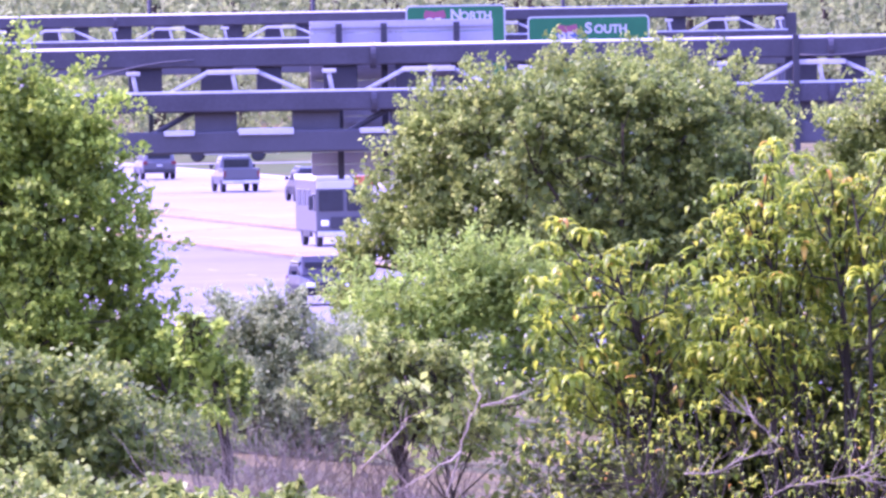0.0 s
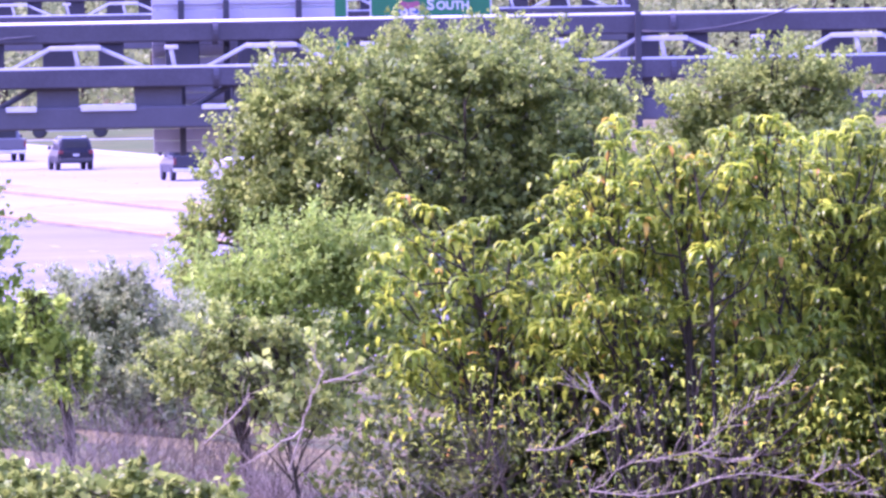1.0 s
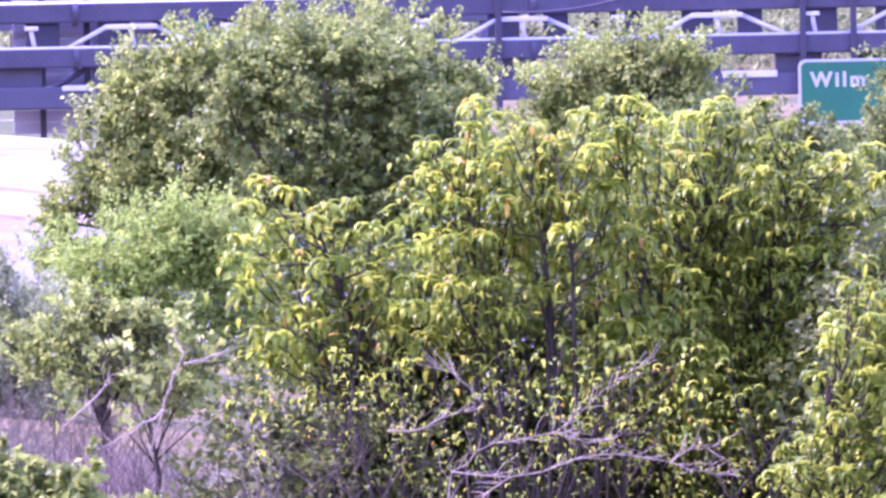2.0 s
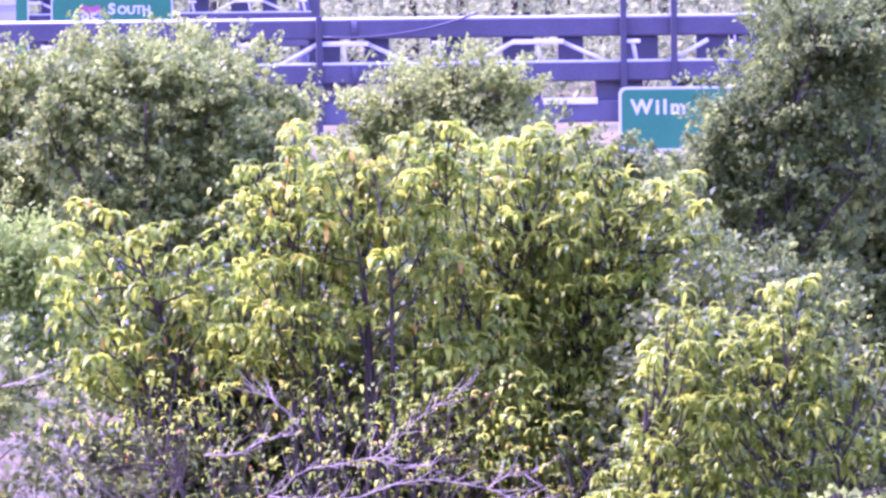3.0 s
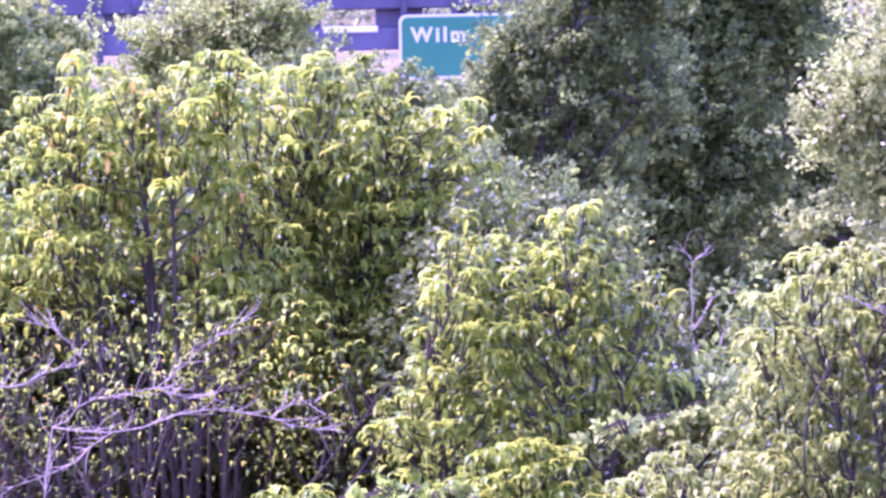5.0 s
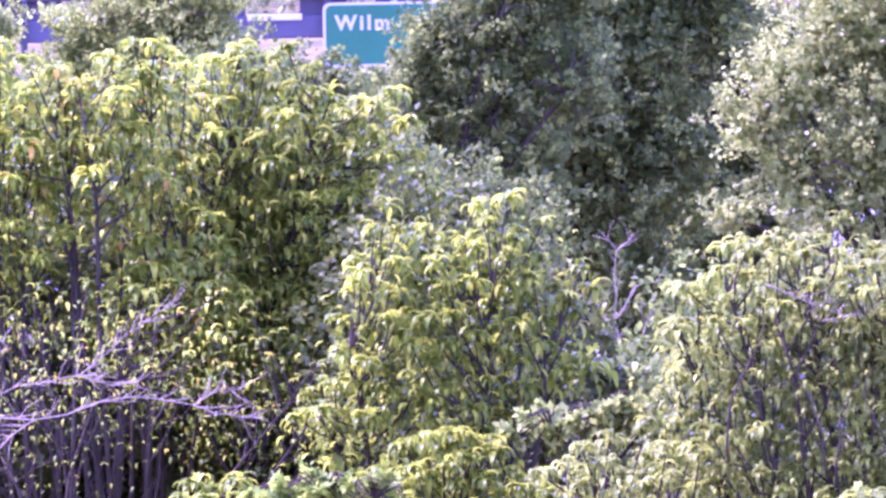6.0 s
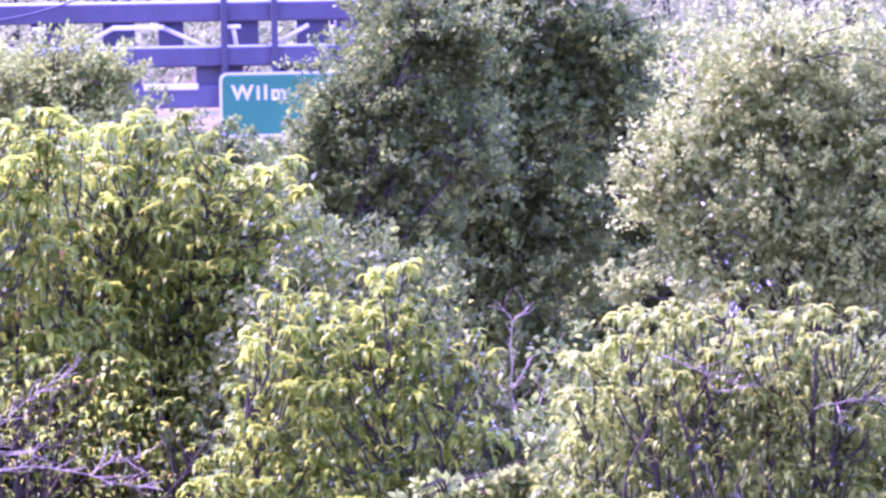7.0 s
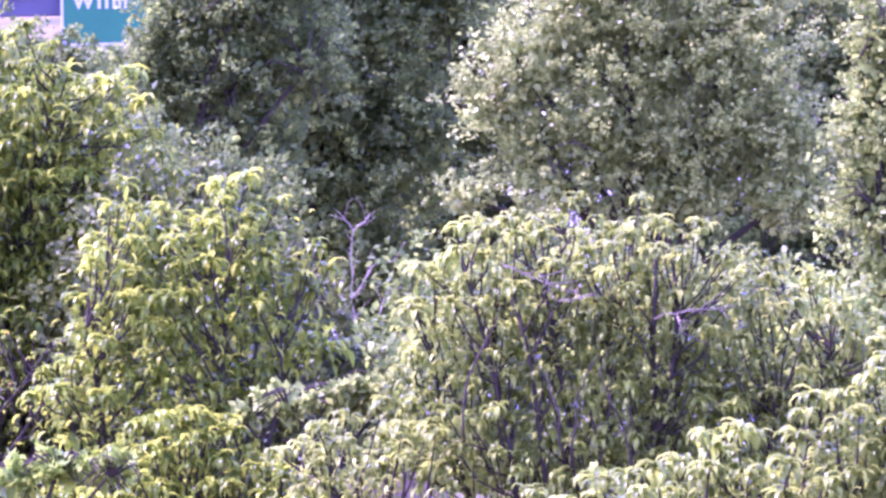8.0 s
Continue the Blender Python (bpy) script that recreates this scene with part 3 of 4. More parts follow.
def rosette_tree(name, x, y, lobes, mat=None, stems=16, label="", size=0.25, spacing=0.32, per=19, hang=13, wide=0.135, gap=-0.3, stem_r=0.028, inner=300):
    """Dark stems that end in umbrellas of long arching leaves, with leaves hanging below."""
    bz = lift(x, y)
    t = thing(name, Matrix.Translation((x, y, 0)), label, "tree")
    L = np.array(lobes)
    area = L[:, 2] * L[:, 3]
    m = int(60 * area.sum() / spacing ** 2)
    i = rng.choice(len(L), m, p=area / area.sum())
    d = unit(rng.normal(size=(m, 3)) + np.array([0, 0, 0.45]))
    r = rng.uniform(0.45, 1.05, m)
    tips = np.stack([L[i, 0] + d[:, 0] * r * L[i, 2], d[:, 1] * r * L[i, 2], L[i, 1] + d[:, 2] * r * L[i, 3]], 1)
    tips = tips[np.array([noise.noise((p[0] * 1.1 + 9, p[1] * 1.1, p[2] * 1.3)) > gap for p in tips])]
    tips = spaced(tips, spacing)
    half = max(1.0, (L[:, 0].max() - L[:, 0].min()) / 2)
    order = rng.permutation(len(tips))
    mains = []
    for j in order[:stems]:
        tx, ty, tz = tips[j]
        rx, ry = random.uniform(-0.45, 0.45) * half * 0.5 + tx * 0.55, random.uniform(-0.6, 0.6)
        p1 = (rx + (tx - rx) * 0.3 + random.uniform(-0.12, 0.12), ry, bz + (tz - bz) * 0.45)
        p2 = (rx + (tx - rx) * 0.7 + random.uniform(-0.1, 0.1), (ry + ty) / 2, bz + (tz - bz) * 0.78)
        part("stem", tube(B(), [(rx, ry, bz - 0.3), p1, p2, (tx, ty, tz)], [stem_r * 1.2, stem_r, stem_r * 0.75, stem_r * 0.4], 6), M["bark"], t, smooth=True)
        line = [Vector(p) for p in ((rx, ry, bz), p1, p2, (tx, ty, tz))]
        for q0, q1 in zip(line[1:], line[2:]):
            mains += [tuple(q0.lerp(q1, f / 9)) for f in range(9)]
    mains = np.array(mains)
    bm = B()
    for j in order[stems:]:
        q = tips[j]
        cand = mains[mains[:, 2] < q[2] - 0.1]
        cand = cand if len(cand) else mains
        gapd = np.linalg.norm(cand - q + np.array([0, 0, 0.6]), axis=1)
        m0 = cand[np.argmin(gapd)]
        mid = m0 * 0.4 + q * 0.6 + np.array([0, 0, -0.12]) + rng.normal(size=3) * 0.05
        tube(bm, [tuple(m0), tuple(mid), tuple(q)], [stem_r * 0.5, stem_r * 0.4, stem_r * 0.25], 4, False)
    tagged(part("twig", bm, M["bark"], t, smooth=True), kind="stuff")
    n = len(tips)
    scale = rng.uniform(0.75, 1.25, (n, 1))
    up = arching_leaves((tips[:, None] + rng.normal(size=(n, per, 3)) * 0.025).reshape(-1, 3),
                        (rng.random((n, 1)) * 6.283 + np.arange(per) * 2.4 + rng.normal(size=(n, per)) * 0.25).reshape(-1),
                        rng.uniform(0.1, 1.15, n * per), rng.uniform(1.5, 2.5, n * per),
                        (size * scale * rng.uniform(0.7, 1.15, (n, per))).reshape(-1), wide)
    drop = np.stack([rng.normal(size=(n, hang)) * 0.2, rng.normal(size=(n, hang)) * 0.2, -rng.uniform(0.05, 1.05, (n, hang))], -1)
    low = arching_leaves((tips[:, None] + drop).reshape(-1, 3), rng.random(n * hang) * 6.283,
                         rng.uniform(-0.9, 0.5, n * hang), rng.uniform(0.5, 1.3, n * hang), size * rng.uniform(0.3, 0.7, n * hang), wide * 1.35)
    C = core(lobes, inner, 0.6, 0.9) + np.array([0, 0.25, -0.25])
    m = len(C)
    mid = arching_leaves(C, rng.random(m) * 6.283, rng.uniform(-0.9, 0.5, m), rng.uniform(0.3, 1.3, m), size * rng.uniform(0.6, 1.1, m), wide * 1.3)
    array_mesh("crown", np.concatenate([up, low, mid]), LEAF_FACES, t, mat, kind="stuff")
    return t


broadleaf("roadside_maple", -7.06, 299.9, [(-0.50, 9.37, 1.10, 1.10), (0.40, 8.86, 0.95, 0.90), (-0.82, 8.08, 1.50, 1.40), (0.83, 8.05, 0.75, 0.80), (0.06, 6.86, 1.50, 1.20), (1.36, 6.64, 0.70, 0.80), (-0.32, 5.36, 1.60, 1.40), (1.48, 5.33, 0.95, 0.95), (2.17, 4.42, 0.80, 0.70), (0.05, 3.75, 1.50, 1.10), (-1.93, 7.39, 1.20, 2.51), (2.43, 4.91, 0.50, 0.60), (-1.60, 4.60, 1.30, 1.10), (-0.90, 3.20, 1.40, 0.90), (0.90, 3.40, 1.10, 0.80)],
     leaf=0.12, gap=-0.03, mat=M["leaf_bright"], label="dense roadside maple with bright yellow-green leaves on a grassy bank")
broadleaf("locust_tree", 3.18, 405.0, [(-3.53, 7.41, 0.95, 1.15), (-2.23, 8.01, 1.42, 1.22), (-0.33, 8.52, 1.49, 1.22), (1.57, 8.56, 1.49, 1.15), (3.12, 8.33, 1.15, 1.15), (4.52, 7.67, 1.01, 0.81), (-3.97, 5.59, 1.22, 1.42), (-5.27, 4.73, 0.61, 0.74), (-2.27, 5.83, 2.03, 1.89), (0.45, 6.46, 2.30, 1.89), (2.47, 6.15, 1.76, 1.62), (-5.15, 3.71, 0.88, 0.74), (-1.62, 4.19, 2.43, 1.35), (1.08, 4.15, 2.03, 1.08)],
     leaf=0.125, up=0.85, dense=0.85, mat=M["leaf_mid"], label="large rounded green tree beside the highway")
broadleaf("dark_maple", 4.17, 390.0, [(-1.50, 8.30, 1.10, 0.85), (0.10, 8.80, 1.30, 0.75), (1.50, 8.25, 1.20, 0.85), (-2.00, 7.20, 1.00, 1.00), (0.00, 7.30, 1.70, 1.20), (1.90, 6.90, 1.20, 1.10), (-1.00, 5.70, 1.40, 1.00), (0.80, 5.50, 1.60, 1.10), (0.00, 4.50, 1.60, 0.90), (2.30, 5.20, 1.30, 1.20), (2.70, 4.10, 1.40, 1.00), (0.90, 3.70, 1.50, 0.90), (3.10, 6.80, 0.80, 0.60), (3.30, 5.80, 0.90, 0.80)],
     leaf=0.14, gap=0.02, mat=M["leaf_maple"], spray=3.6, up=0.25, label="dense dark green maple in front of a paler tree")
broadleaf("willow_shrub", 0.05, 330.0, [(-1.22, 5.02, 1.05, 0.94), (0.10, 5.33, 1.21, 1.05), (0.99, 5.42, 0.94, 0.94), (-1.68, 4.37, 0.61, 0.61), (-0.36, 4.12, 1.32, 0.88), (1.53, 4.97, 0.66, 0.77), (0.63, 4.00, 1.21, 0.77), (-1.03, 3.25, 1.10, 0.77), (0.28, 2.90, 1.32, 0.77), (1.90, 4.20, 0.80, 0.80), (2.30, 3.40, 0.90, 0.70)],
     leaf=0.12, up=0.9, mat=M["leaf_feather"], droop=0.2, slim=0.45, label="feathery light green shrub on the bank")
broadleaf("small_oak", 11.48, 399.8, [(-1.25, 7.63, 1.00, 0.87), (0.09, 8.07, 1.27, 0.94), (1.29, 7.91, 0.87, 0.87), (-1.54, 6.70, 1.14, 1.00), (0.06, 6.66, 1.60, 1.20), (1.67, 6.90, 0.73, 0.73), (-0.23, 5.47, 2.00, 1.20), (-2.20, 6.30, 0.90, 1.00), (-2.40, 5.00, 1.20, 1.20), (1.70, 5.60, 1.20, 1.10)],
     leaf=0.12, up=0.8, mat=M["leaf_mid"], label="pale green young tree below the sign bridge")
SUMAC = [(-0.62, 9.00, 0.79, 0.58), (-1.52, 9.02, 0.51, 0.43), (1.45, 9.34, 0.51, 0.43), (-2.96, 8.34, 0.58, 0.43), (-1.13, 9.52, 0.51, 0.32), (-1.92, 8.77, 0.40, 0.36), (-3.53, 8.61, 0.40, 0.36), (-3.86, 8.10, 0.43, 0.36), (-0.23, 9.25, 0.65, 0.47), (0.48, 9.49, 0.51, 0.36), (1.84, 9.46, 0.43, 0.36), (2.35, 9.29, 0.29, 0.29), (1.05, 8.96, 0.79, 0.51), (2.01, 8.62, 0.87, 0.58), (2.85, 8.83, 0.58, 0.43), (3.03, 8.09, 0.54, 0.69), (2.07, 8.11, 0.79, 0.79), (-1.21, 8.43, 0.79, 0.58), (-2.51, 7.94, 0.72, 0.43), (-0.12, 8.34, 0.87, 0.65), (1.03, 8.00, 0.94, 0.69), (-1.55, 7.53, 1.08, 0.51), (1.14, 7.09, 1.01, 0.65), (2.30, 6.68, 0.79, 0.69), (-3.30, 7.31, 0.58, 0.51), (2.70, 6.60, 0.90, 0.80), (2.45, 7.50, 0.80, 0.80), (1.60, 6.10, 1.00, 0.70), (3.20, 7.30, 0.50, 0.60), (0.60, 6.90, 0.90, 0.70), (3.45, 7.90, 0.50, 0.50), (3.50, 7.10, 0.60, 0.60), (3.60, 6.40, 0.60, 0.60), (3.10, 8.30, 0.50, 0.50)]
rosette_tree("sumac_tree", 5.02, 192.9, [l for l in SUMAC if l[0] < 0.9], mat=M["leaf_sumac"], stems=17, label="leafy sumac with drooping yellow-green leaves and dark stems")
rosette_tree("sumac_tree", 5.06, 194.4, [l for l in SUMAC if l[0] >= 0.9], mat=M["leaf_sumac_green"], stems=10, gap=-0.7, label="green sumac with hanging glossy leaves and dark stems")
rosette_tree("sumac_thicket", 4.12, 187.0, [(1.1, 6.63, 1.33, 0.63), (2.33, 6.11, 1.05, 0.56), (-1.71, 6.82, 0.77, 0.56), (-0.66, 6.17, 1.33, 0.63), (-2.66, 6.46, 0.63, 0.56), (0.23, 6.9, 0.84, 0.49), (3.08, 6.03, 0.77, 0.56)],
     mat=M["leaf_sumac"], stems=11, spacing=0.4, per=3, hang=9, size=0.13, inner=50, stem_r=0.016, label="sparse sumac thicket with thin dark stems")
rosette_tree("sumac_bush", 8.71, 184.8, [(-0.75, 7.63, 0.48, 0.55), (-0.88, 7.07, 0.62, 0.62), (1.03, 7.1, 0.31, 0.28), (1.39, 6.47, 0.28, 0.17), (-0.25, 7.86, 0.52, 0.38), (0.3, 7.73, 0.55, 0.38), (0.73, 7.41, 0.31, 0.38), (-0.14, 7.12, 0.73, 0.59), (0.6, 6.86, 0.48, 0.38), (1.11, 6.6, 0.42, 0.24), (-0.46, 6.51, 0.9, 0.55), (0.33, 6.0, 0.42, 0.42), (0.89, 6.36, 0.48, 0.28), (-1.15, 5.84, 0.76, 0.42), (-0.11, 5.63, 0.76, 0.42)],
     mat=M["leaf_sumac_green"], stems=7, label="low sumac bush with arching leaves")
broadleaf("shaded_oak", 17.64, 329.5, [(-2.19, 7.95, 0.99, 0.94), (-1.42, 9.03, 1.21, 1.21), (-0.13, 8.78, 1.43, 1.54), (1.40, 8.42, 1.43, 1.65), (2.73, 8.72, 1.05, 1.43), (-1.69, 6.83, 1.21, 1.21), (0.04, 6.46, 1.76, 1.54), (1.79, 5.87, 1.32, 1.43), (-1.30, 5.49, 0.99, 0.72), (0.55, 4.57, 1.54, 1.21), (2.52, 9.49, 1.32, 0.88), (-0.22, 9.88, 1.98, 0.88), (-2.33, 6.52, 0.61, 0.77), (0.35, 10.75, 2.65, 0.99), (1.30, 3.46, 1.21, 0.88)],
     leaf=0.12, gap=0.03, dense=0.9, mat=M["leaf_dark"], label="tall shaded oak with dark interior branches")
broadleaf("silver_poplar", 21.78, 299.2, [(-2.56, 6.89, 0.65, 0.55), (-1.95, 7.58, 0.95, 0.85), (-0.74, 8.17, 1.3, 1.0), (0.55, 7.95, 1.3, 1.1), (1.75, 7.63, 1.1, 1.05), (2.43, 6.42, 1.05, 1.05), (1.23, 6.24, 1.3, 1.1), (-0.27, 6.46, 1.3, 1.1), (-1.67, 6.28, 1.05, 0.75), (-2.98, 5.29, 0.5, 0.35), (-1.28, 5.37, 1.2, 0.6), (0.72, 5.24, 1.4, 0.8), (2.72, 5.22, 1.1, 0.9), (2.06, 8.73, 0.85, 0.8), (-0.23, 9.36, 1.8, 0.8)],
     leaf=0.095, gap=-0.02, core_leaves=0.8, mat=M["leaf_pale"], label="pale silvery poplar with small shiny leaves")
broadleaf("ash_tree", 25.50, 288.9, [(-0.35, 6.97, 0.68, 1.07), (-0.24, 8.23, 0.58, 0.68), (-0.37, 5.42, 0.87, 1.07), (-0.2, 3.78, 0.82, 1.07), (0.51, 6.38, 0.87, 1.94)],
     leaf=0.12, mat=M["leaf_mid"], label="green ash tree beside a poplar")
rosette_tree("spreading_sumac", 12.72, 175.5, [(-0.35, 7.34, 0.99, 0.53), (-0.34, 7.87, 0.53, 0.3), (-1.23, 7.62, 0.66, 0.33), (-1.93, 7.3, 0.43, 0.26), (0.36, 7.48, 0.59, 0.33), (1.06, 7.15, 0.56, 0.36), (-1.76, 6.83, 0.66, 0.43), (-0.94, 7.05, 0.72, 0.43), (-0.0, 6.81, 0.79, 0.49), (0.93, 6.56, 0.79, 0.49), (1.75, 6.78, 0.63, 0.43), (2.22, 6.43, 0.56, 0.49), (-2.24, 6.36, 0.3, 0.33), (-1.3, 6.23, 0.72, 0.49), (-0.37, 6.1, 0.79, 0.56), (0.63, 5.86, 0.86, 0.56), (1.63, 5.84, 0.86, 0.56), (-1.9, 5.59, 0.92, 0.49), (-2.96, 5.37, 0.79, 0.43), (-0.73, 5.34, 0.99, 0.49), (0.74, 5.15, 0.99, 0.43), (2.09, 5.19, 0.72, 0.49)],
     mat=M["leaf_sumac_light"], stems=22, size=0.2, spacing=0.27, label="broad umbrella-topped sumac in full sun")
broadleaf("grey_willow", -2.97, 312.0, [(-0.75, 5.03, 0.78, 0.60), (-0.02, 4.96, 0.60, 0.66), (0.70, 4.48, 0.78, 0.60), (-0.55, 4.29, 1.14, 0.72), (0.58, 3.86, 1.14, 0.60), (-0.88, 3.46, 1.32, 0.72), (0.57, 3.13, 1.32, 0.72), (-1.11, 5.55, 0.20, 0.41), (-0.32, 5.54, 0.17, 0.48), (0.19, 5.37, 0.17, 0.41)],
     leaf=0.11, dense=1.35, up=0.9, mat=M["leaf_grey"], slim=0.4, label="grey-green willow scrub at the road edge")
broadleaf("bramble_bush", 0.04, 232.0, [(-0.57, 6.08, 0.44, 0.28), (0.05, 5.68, 0.51, 0.41), (0.51, 5.44, 0.44, 0.36), (0.67, 5.98, 0.47, 0.32), (-1.20, 5.24, 0.31, 0.32), (1.20, 5.30, 0.42, 0.40), (-0.20, 5.10, 0.51, 0.32)],
     leaf=0.11, gap=0.12, core_leaves=0.25, bare=0.35, mat=M["leaf_mid"], label="sparse bramble bush on a dry bank")
broadleaf("weed_clump", -2.10, 205.0, [(-1.01, 4.73, 1.03, 0.41), (0.29, 4.68, 1.03, 0.41), (1.32, 4.62, 0.82, 0.41), (-0.73, 5.21, 0.75, 0.31), (0.30, 5.26, 0.62, 0.31), (1.12, 5.11, 0.48, 0.27), (-1.27, 5.42, 0.41, 0.31), (-2.44, 5.24, 1.03, 0.48)],
     leaf=0.12, mat=M["leaf_mid"], label="low leafy weeds at the foot of the bank")
broadleaf("weed_clump", 9.96, 181.7, [(-0.04, 5.77, 0.43, 0.18), (-0.53, 5.72, 0.43, 0.18), (0.56, 5.76, 0.49, 0.21)],
     leaf=0.10, mat=M["leaf_mid"], label="low leafy weeds below a sumac")
broadleaf("goldenrod_clump", 6.68, 171.9, [(-0.1, 5.46, 0.4, 0.17), (0.41, 5.39, 0.34, 0.17), (-0.51, 5.35, 0.34, 0.17)],
     leaf=0.09, mat=M["leaf_bright"], label="bright green weeds with yellowish tips")
# added shrub; its dark leaves stand in for the oaks' shade
broadleaf("shade_fill_shrub", 13.3, 300.0, [(0.00, 5.50, 1.20, 1.00), (-1.10, 4.80, 1.00, 1.00), (1.20, 4.90, 1.10, 1.00), (0.00, 3.80, 1.60, 1.10), (-1.50, 3.40, 1.30, 1.00), (1.60, 3.60, 1.20, 1.00), (0.20, 2.60, 1.80, 0.80)],
     leaf=0.12, mat=M["leaf_dark"], label="dark green fill shrub for the shade below a young oak")
broadleaf("hedgerow_tree", 16.37, 344.6, [(-1.78, 5.06, 1.38, 1.27), (-1.85, 6.11, 0.81, 0.81), (1.74, 4.83, 1.73, 1.04), (3.46, 4.57, 1.38, 0.92), (-0.60, 6.40, 1.20, 1.40), (1.20, 7.59, 1.27, 1.15), (3.28, 7.11, 1.61, 1.61), (0.00, 4.52, 1.38, 1.38), (1.71, 3.56, 1.73, 1.38), (3.44, 3.53, 1.73, 1.38), (0.65, 2.43, 1.84, 1.04), (-0.94, 3.62, 1.27, 1.27)],
     leaf=0.16, mat=M["leaf_dark"], label="shaded hedgerow tree under a tall oak")
broadleaf("hedgerow_tree", 20.64, 334.4, [(1.51, 7.29, 1.34, 1.68), (1.15, 5.5, 1.34, 1.34), (-0.17, 7.09, 1.23, 1.79), (0.02, 4.18, 1.23, 1.57), (-1.12, 2.62, 1.57, 1.34), (1.12, 3.38, 1.68, 1.34), (-0.46, 1.49, 1.79, 1.01)],
     leaf=0.16, mat=M["leaf_dark"], label="shaded hedgerow tree between an oak and a poplar")
broadleaf("hedgerow_tree", 26.52, 323.9, [(-2.37, 3.92, 1.74, 1.19), (-0.54, 3.46, 1.74, 1.19), (0.89, 5.18, 1.41, 2.17), (1.14, 7.57, 0.98, 1.19), (1.29, 2.57, 1.63, 1.19), (-1.63, 2.39, 1.85, 0.98), (-3.19, 7.84, 1.95, 1.52), (-1.02, 7.6, 1.74, 1.52), (-2.67, 5.77, 1.95, 1.52)],
     leaf=0.17, mat=M["leaf_dark"], label="green hedgerow tree behind a sumac")
# shrubs added as a dark backing; most hold the shade in their leaf colour
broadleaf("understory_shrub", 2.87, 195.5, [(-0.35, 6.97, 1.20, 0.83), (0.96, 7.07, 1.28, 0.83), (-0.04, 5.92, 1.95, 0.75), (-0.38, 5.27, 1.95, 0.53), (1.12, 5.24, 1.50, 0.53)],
     leaf=0.11, mat=M["leaf_painted_shade"], label="shaded understory shrub behind the sumacs")
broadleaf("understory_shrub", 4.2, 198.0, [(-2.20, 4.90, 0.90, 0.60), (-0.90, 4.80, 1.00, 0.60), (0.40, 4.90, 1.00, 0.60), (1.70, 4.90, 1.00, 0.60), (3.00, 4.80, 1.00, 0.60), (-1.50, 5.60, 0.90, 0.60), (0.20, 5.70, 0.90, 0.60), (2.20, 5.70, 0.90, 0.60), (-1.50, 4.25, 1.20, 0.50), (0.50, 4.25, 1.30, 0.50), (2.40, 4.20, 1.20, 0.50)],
     leaf=0.11, mat=M["leaf_painted_shade"], label="low shrub with shade-dark leaves at the foot of the sumacs")
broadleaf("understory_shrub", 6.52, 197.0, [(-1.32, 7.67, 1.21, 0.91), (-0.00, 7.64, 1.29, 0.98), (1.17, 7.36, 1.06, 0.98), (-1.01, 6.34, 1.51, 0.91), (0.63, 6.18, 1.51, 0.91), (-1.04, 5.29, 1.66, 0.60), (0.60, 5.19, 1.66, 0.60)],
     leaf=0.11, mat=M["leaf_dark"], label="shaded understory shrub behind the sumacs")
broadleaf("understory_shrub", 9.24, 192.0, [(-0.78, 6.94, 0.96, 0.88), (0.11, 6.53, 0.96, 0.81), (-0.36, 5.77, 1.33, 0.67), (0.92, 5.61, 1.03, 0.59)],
     leaf=0.11, mat=M["leaf_painted_shade"], label="shaded understory shrub behind a low sumac")
broadleaf("understory_shrub", 13.37, 182.0, [(-2.02, 6.27, 0.84, 0.70), (-0.93, 6.26, 1.13, 0.70), (0.29, 6.12, 1.19, 0.77), (1.63, 5.98, 1.19, 0.77), (2.41, 5.72, 0.84, 0.84), (-1.54, 5.16, 1.40, 0.63), (0.28, 4.96, 1.55, 0.63), (1.98, 4.81, 1.26, 0.63)],
     leaf=0.11, mat=M["leaf_maple"], label="understory shrub behind a broad sumac")
rosette_tree("sumac_sprout", 8.42, 183.2, [(-0.58, 4.69, 0.83, 0.56), (0.53, 4.61, 0.83, 0.56), (-1.46, 4.52, 0.83, 0.49), (-0.02, 5.18, 0.63, 0.49), (1.15, 4.36, 0.77, 0.42), (-2.45, 4.59, 0.83, 0.56)],
     mat=M["leaf_sumac_green"], stems=6, spacing=0.26, label="low sumac sprouts filling the foot of the bank")
broadleaf("honeysuckle_shrub", -5.76, 284.9, [(-1.19, 3.67, 1.43, 0.85), (0.15, 3.65, 1.24, 0.77), (1.29, 3.63, 0.86, 0.60), (-0.82, 2.71, 1.71, 0.60), (0.89, 2.78, 1.14, 0.51)],
     leaf=0.12, mat=M["leaf_dark"], label="leafy honeysuckle shrub below a maple")
broadleaf("maple_sapling", -5.45, 240.0, [(-0.7, 6.0, 0.7, 0.6), (0.3, 5.75, 0.65, 0.6), (-0.9, 5.2, 0.75, 0.6), (0.1, 4.95, 0.85, 0.6), (1.05, 5.05, 0.5, 0.5), (-0.3, 4.4, 1.0, 0.5), (0.9, 4.4, 0.6, 0.4)],
     leaf=0.12, mat=M["leaf_maple"], gap=0.05, bare=0.5, label="leafy maple sapling with shaded lower leaves beside dry brush")
rosette_tree("sumac_sprout", 13.82, 167.4, [(-1.93, 5.22, 0.82, 0.35), (-1.14, 5.26, 0.69, 0.35), (-0.13, 5.42, 0.88, 0.47), (0.65, 5.69, 0.50, 0.57), (0.32, 5.97, 0.57, 0.31), (-0.69, 5.59, 0.63, 0.38), (0.99, 6.02, 0.57, 0.69)],
     mat=M["leaf_sumac_light"], stems=10, label="low sumac sprouts in full sun")
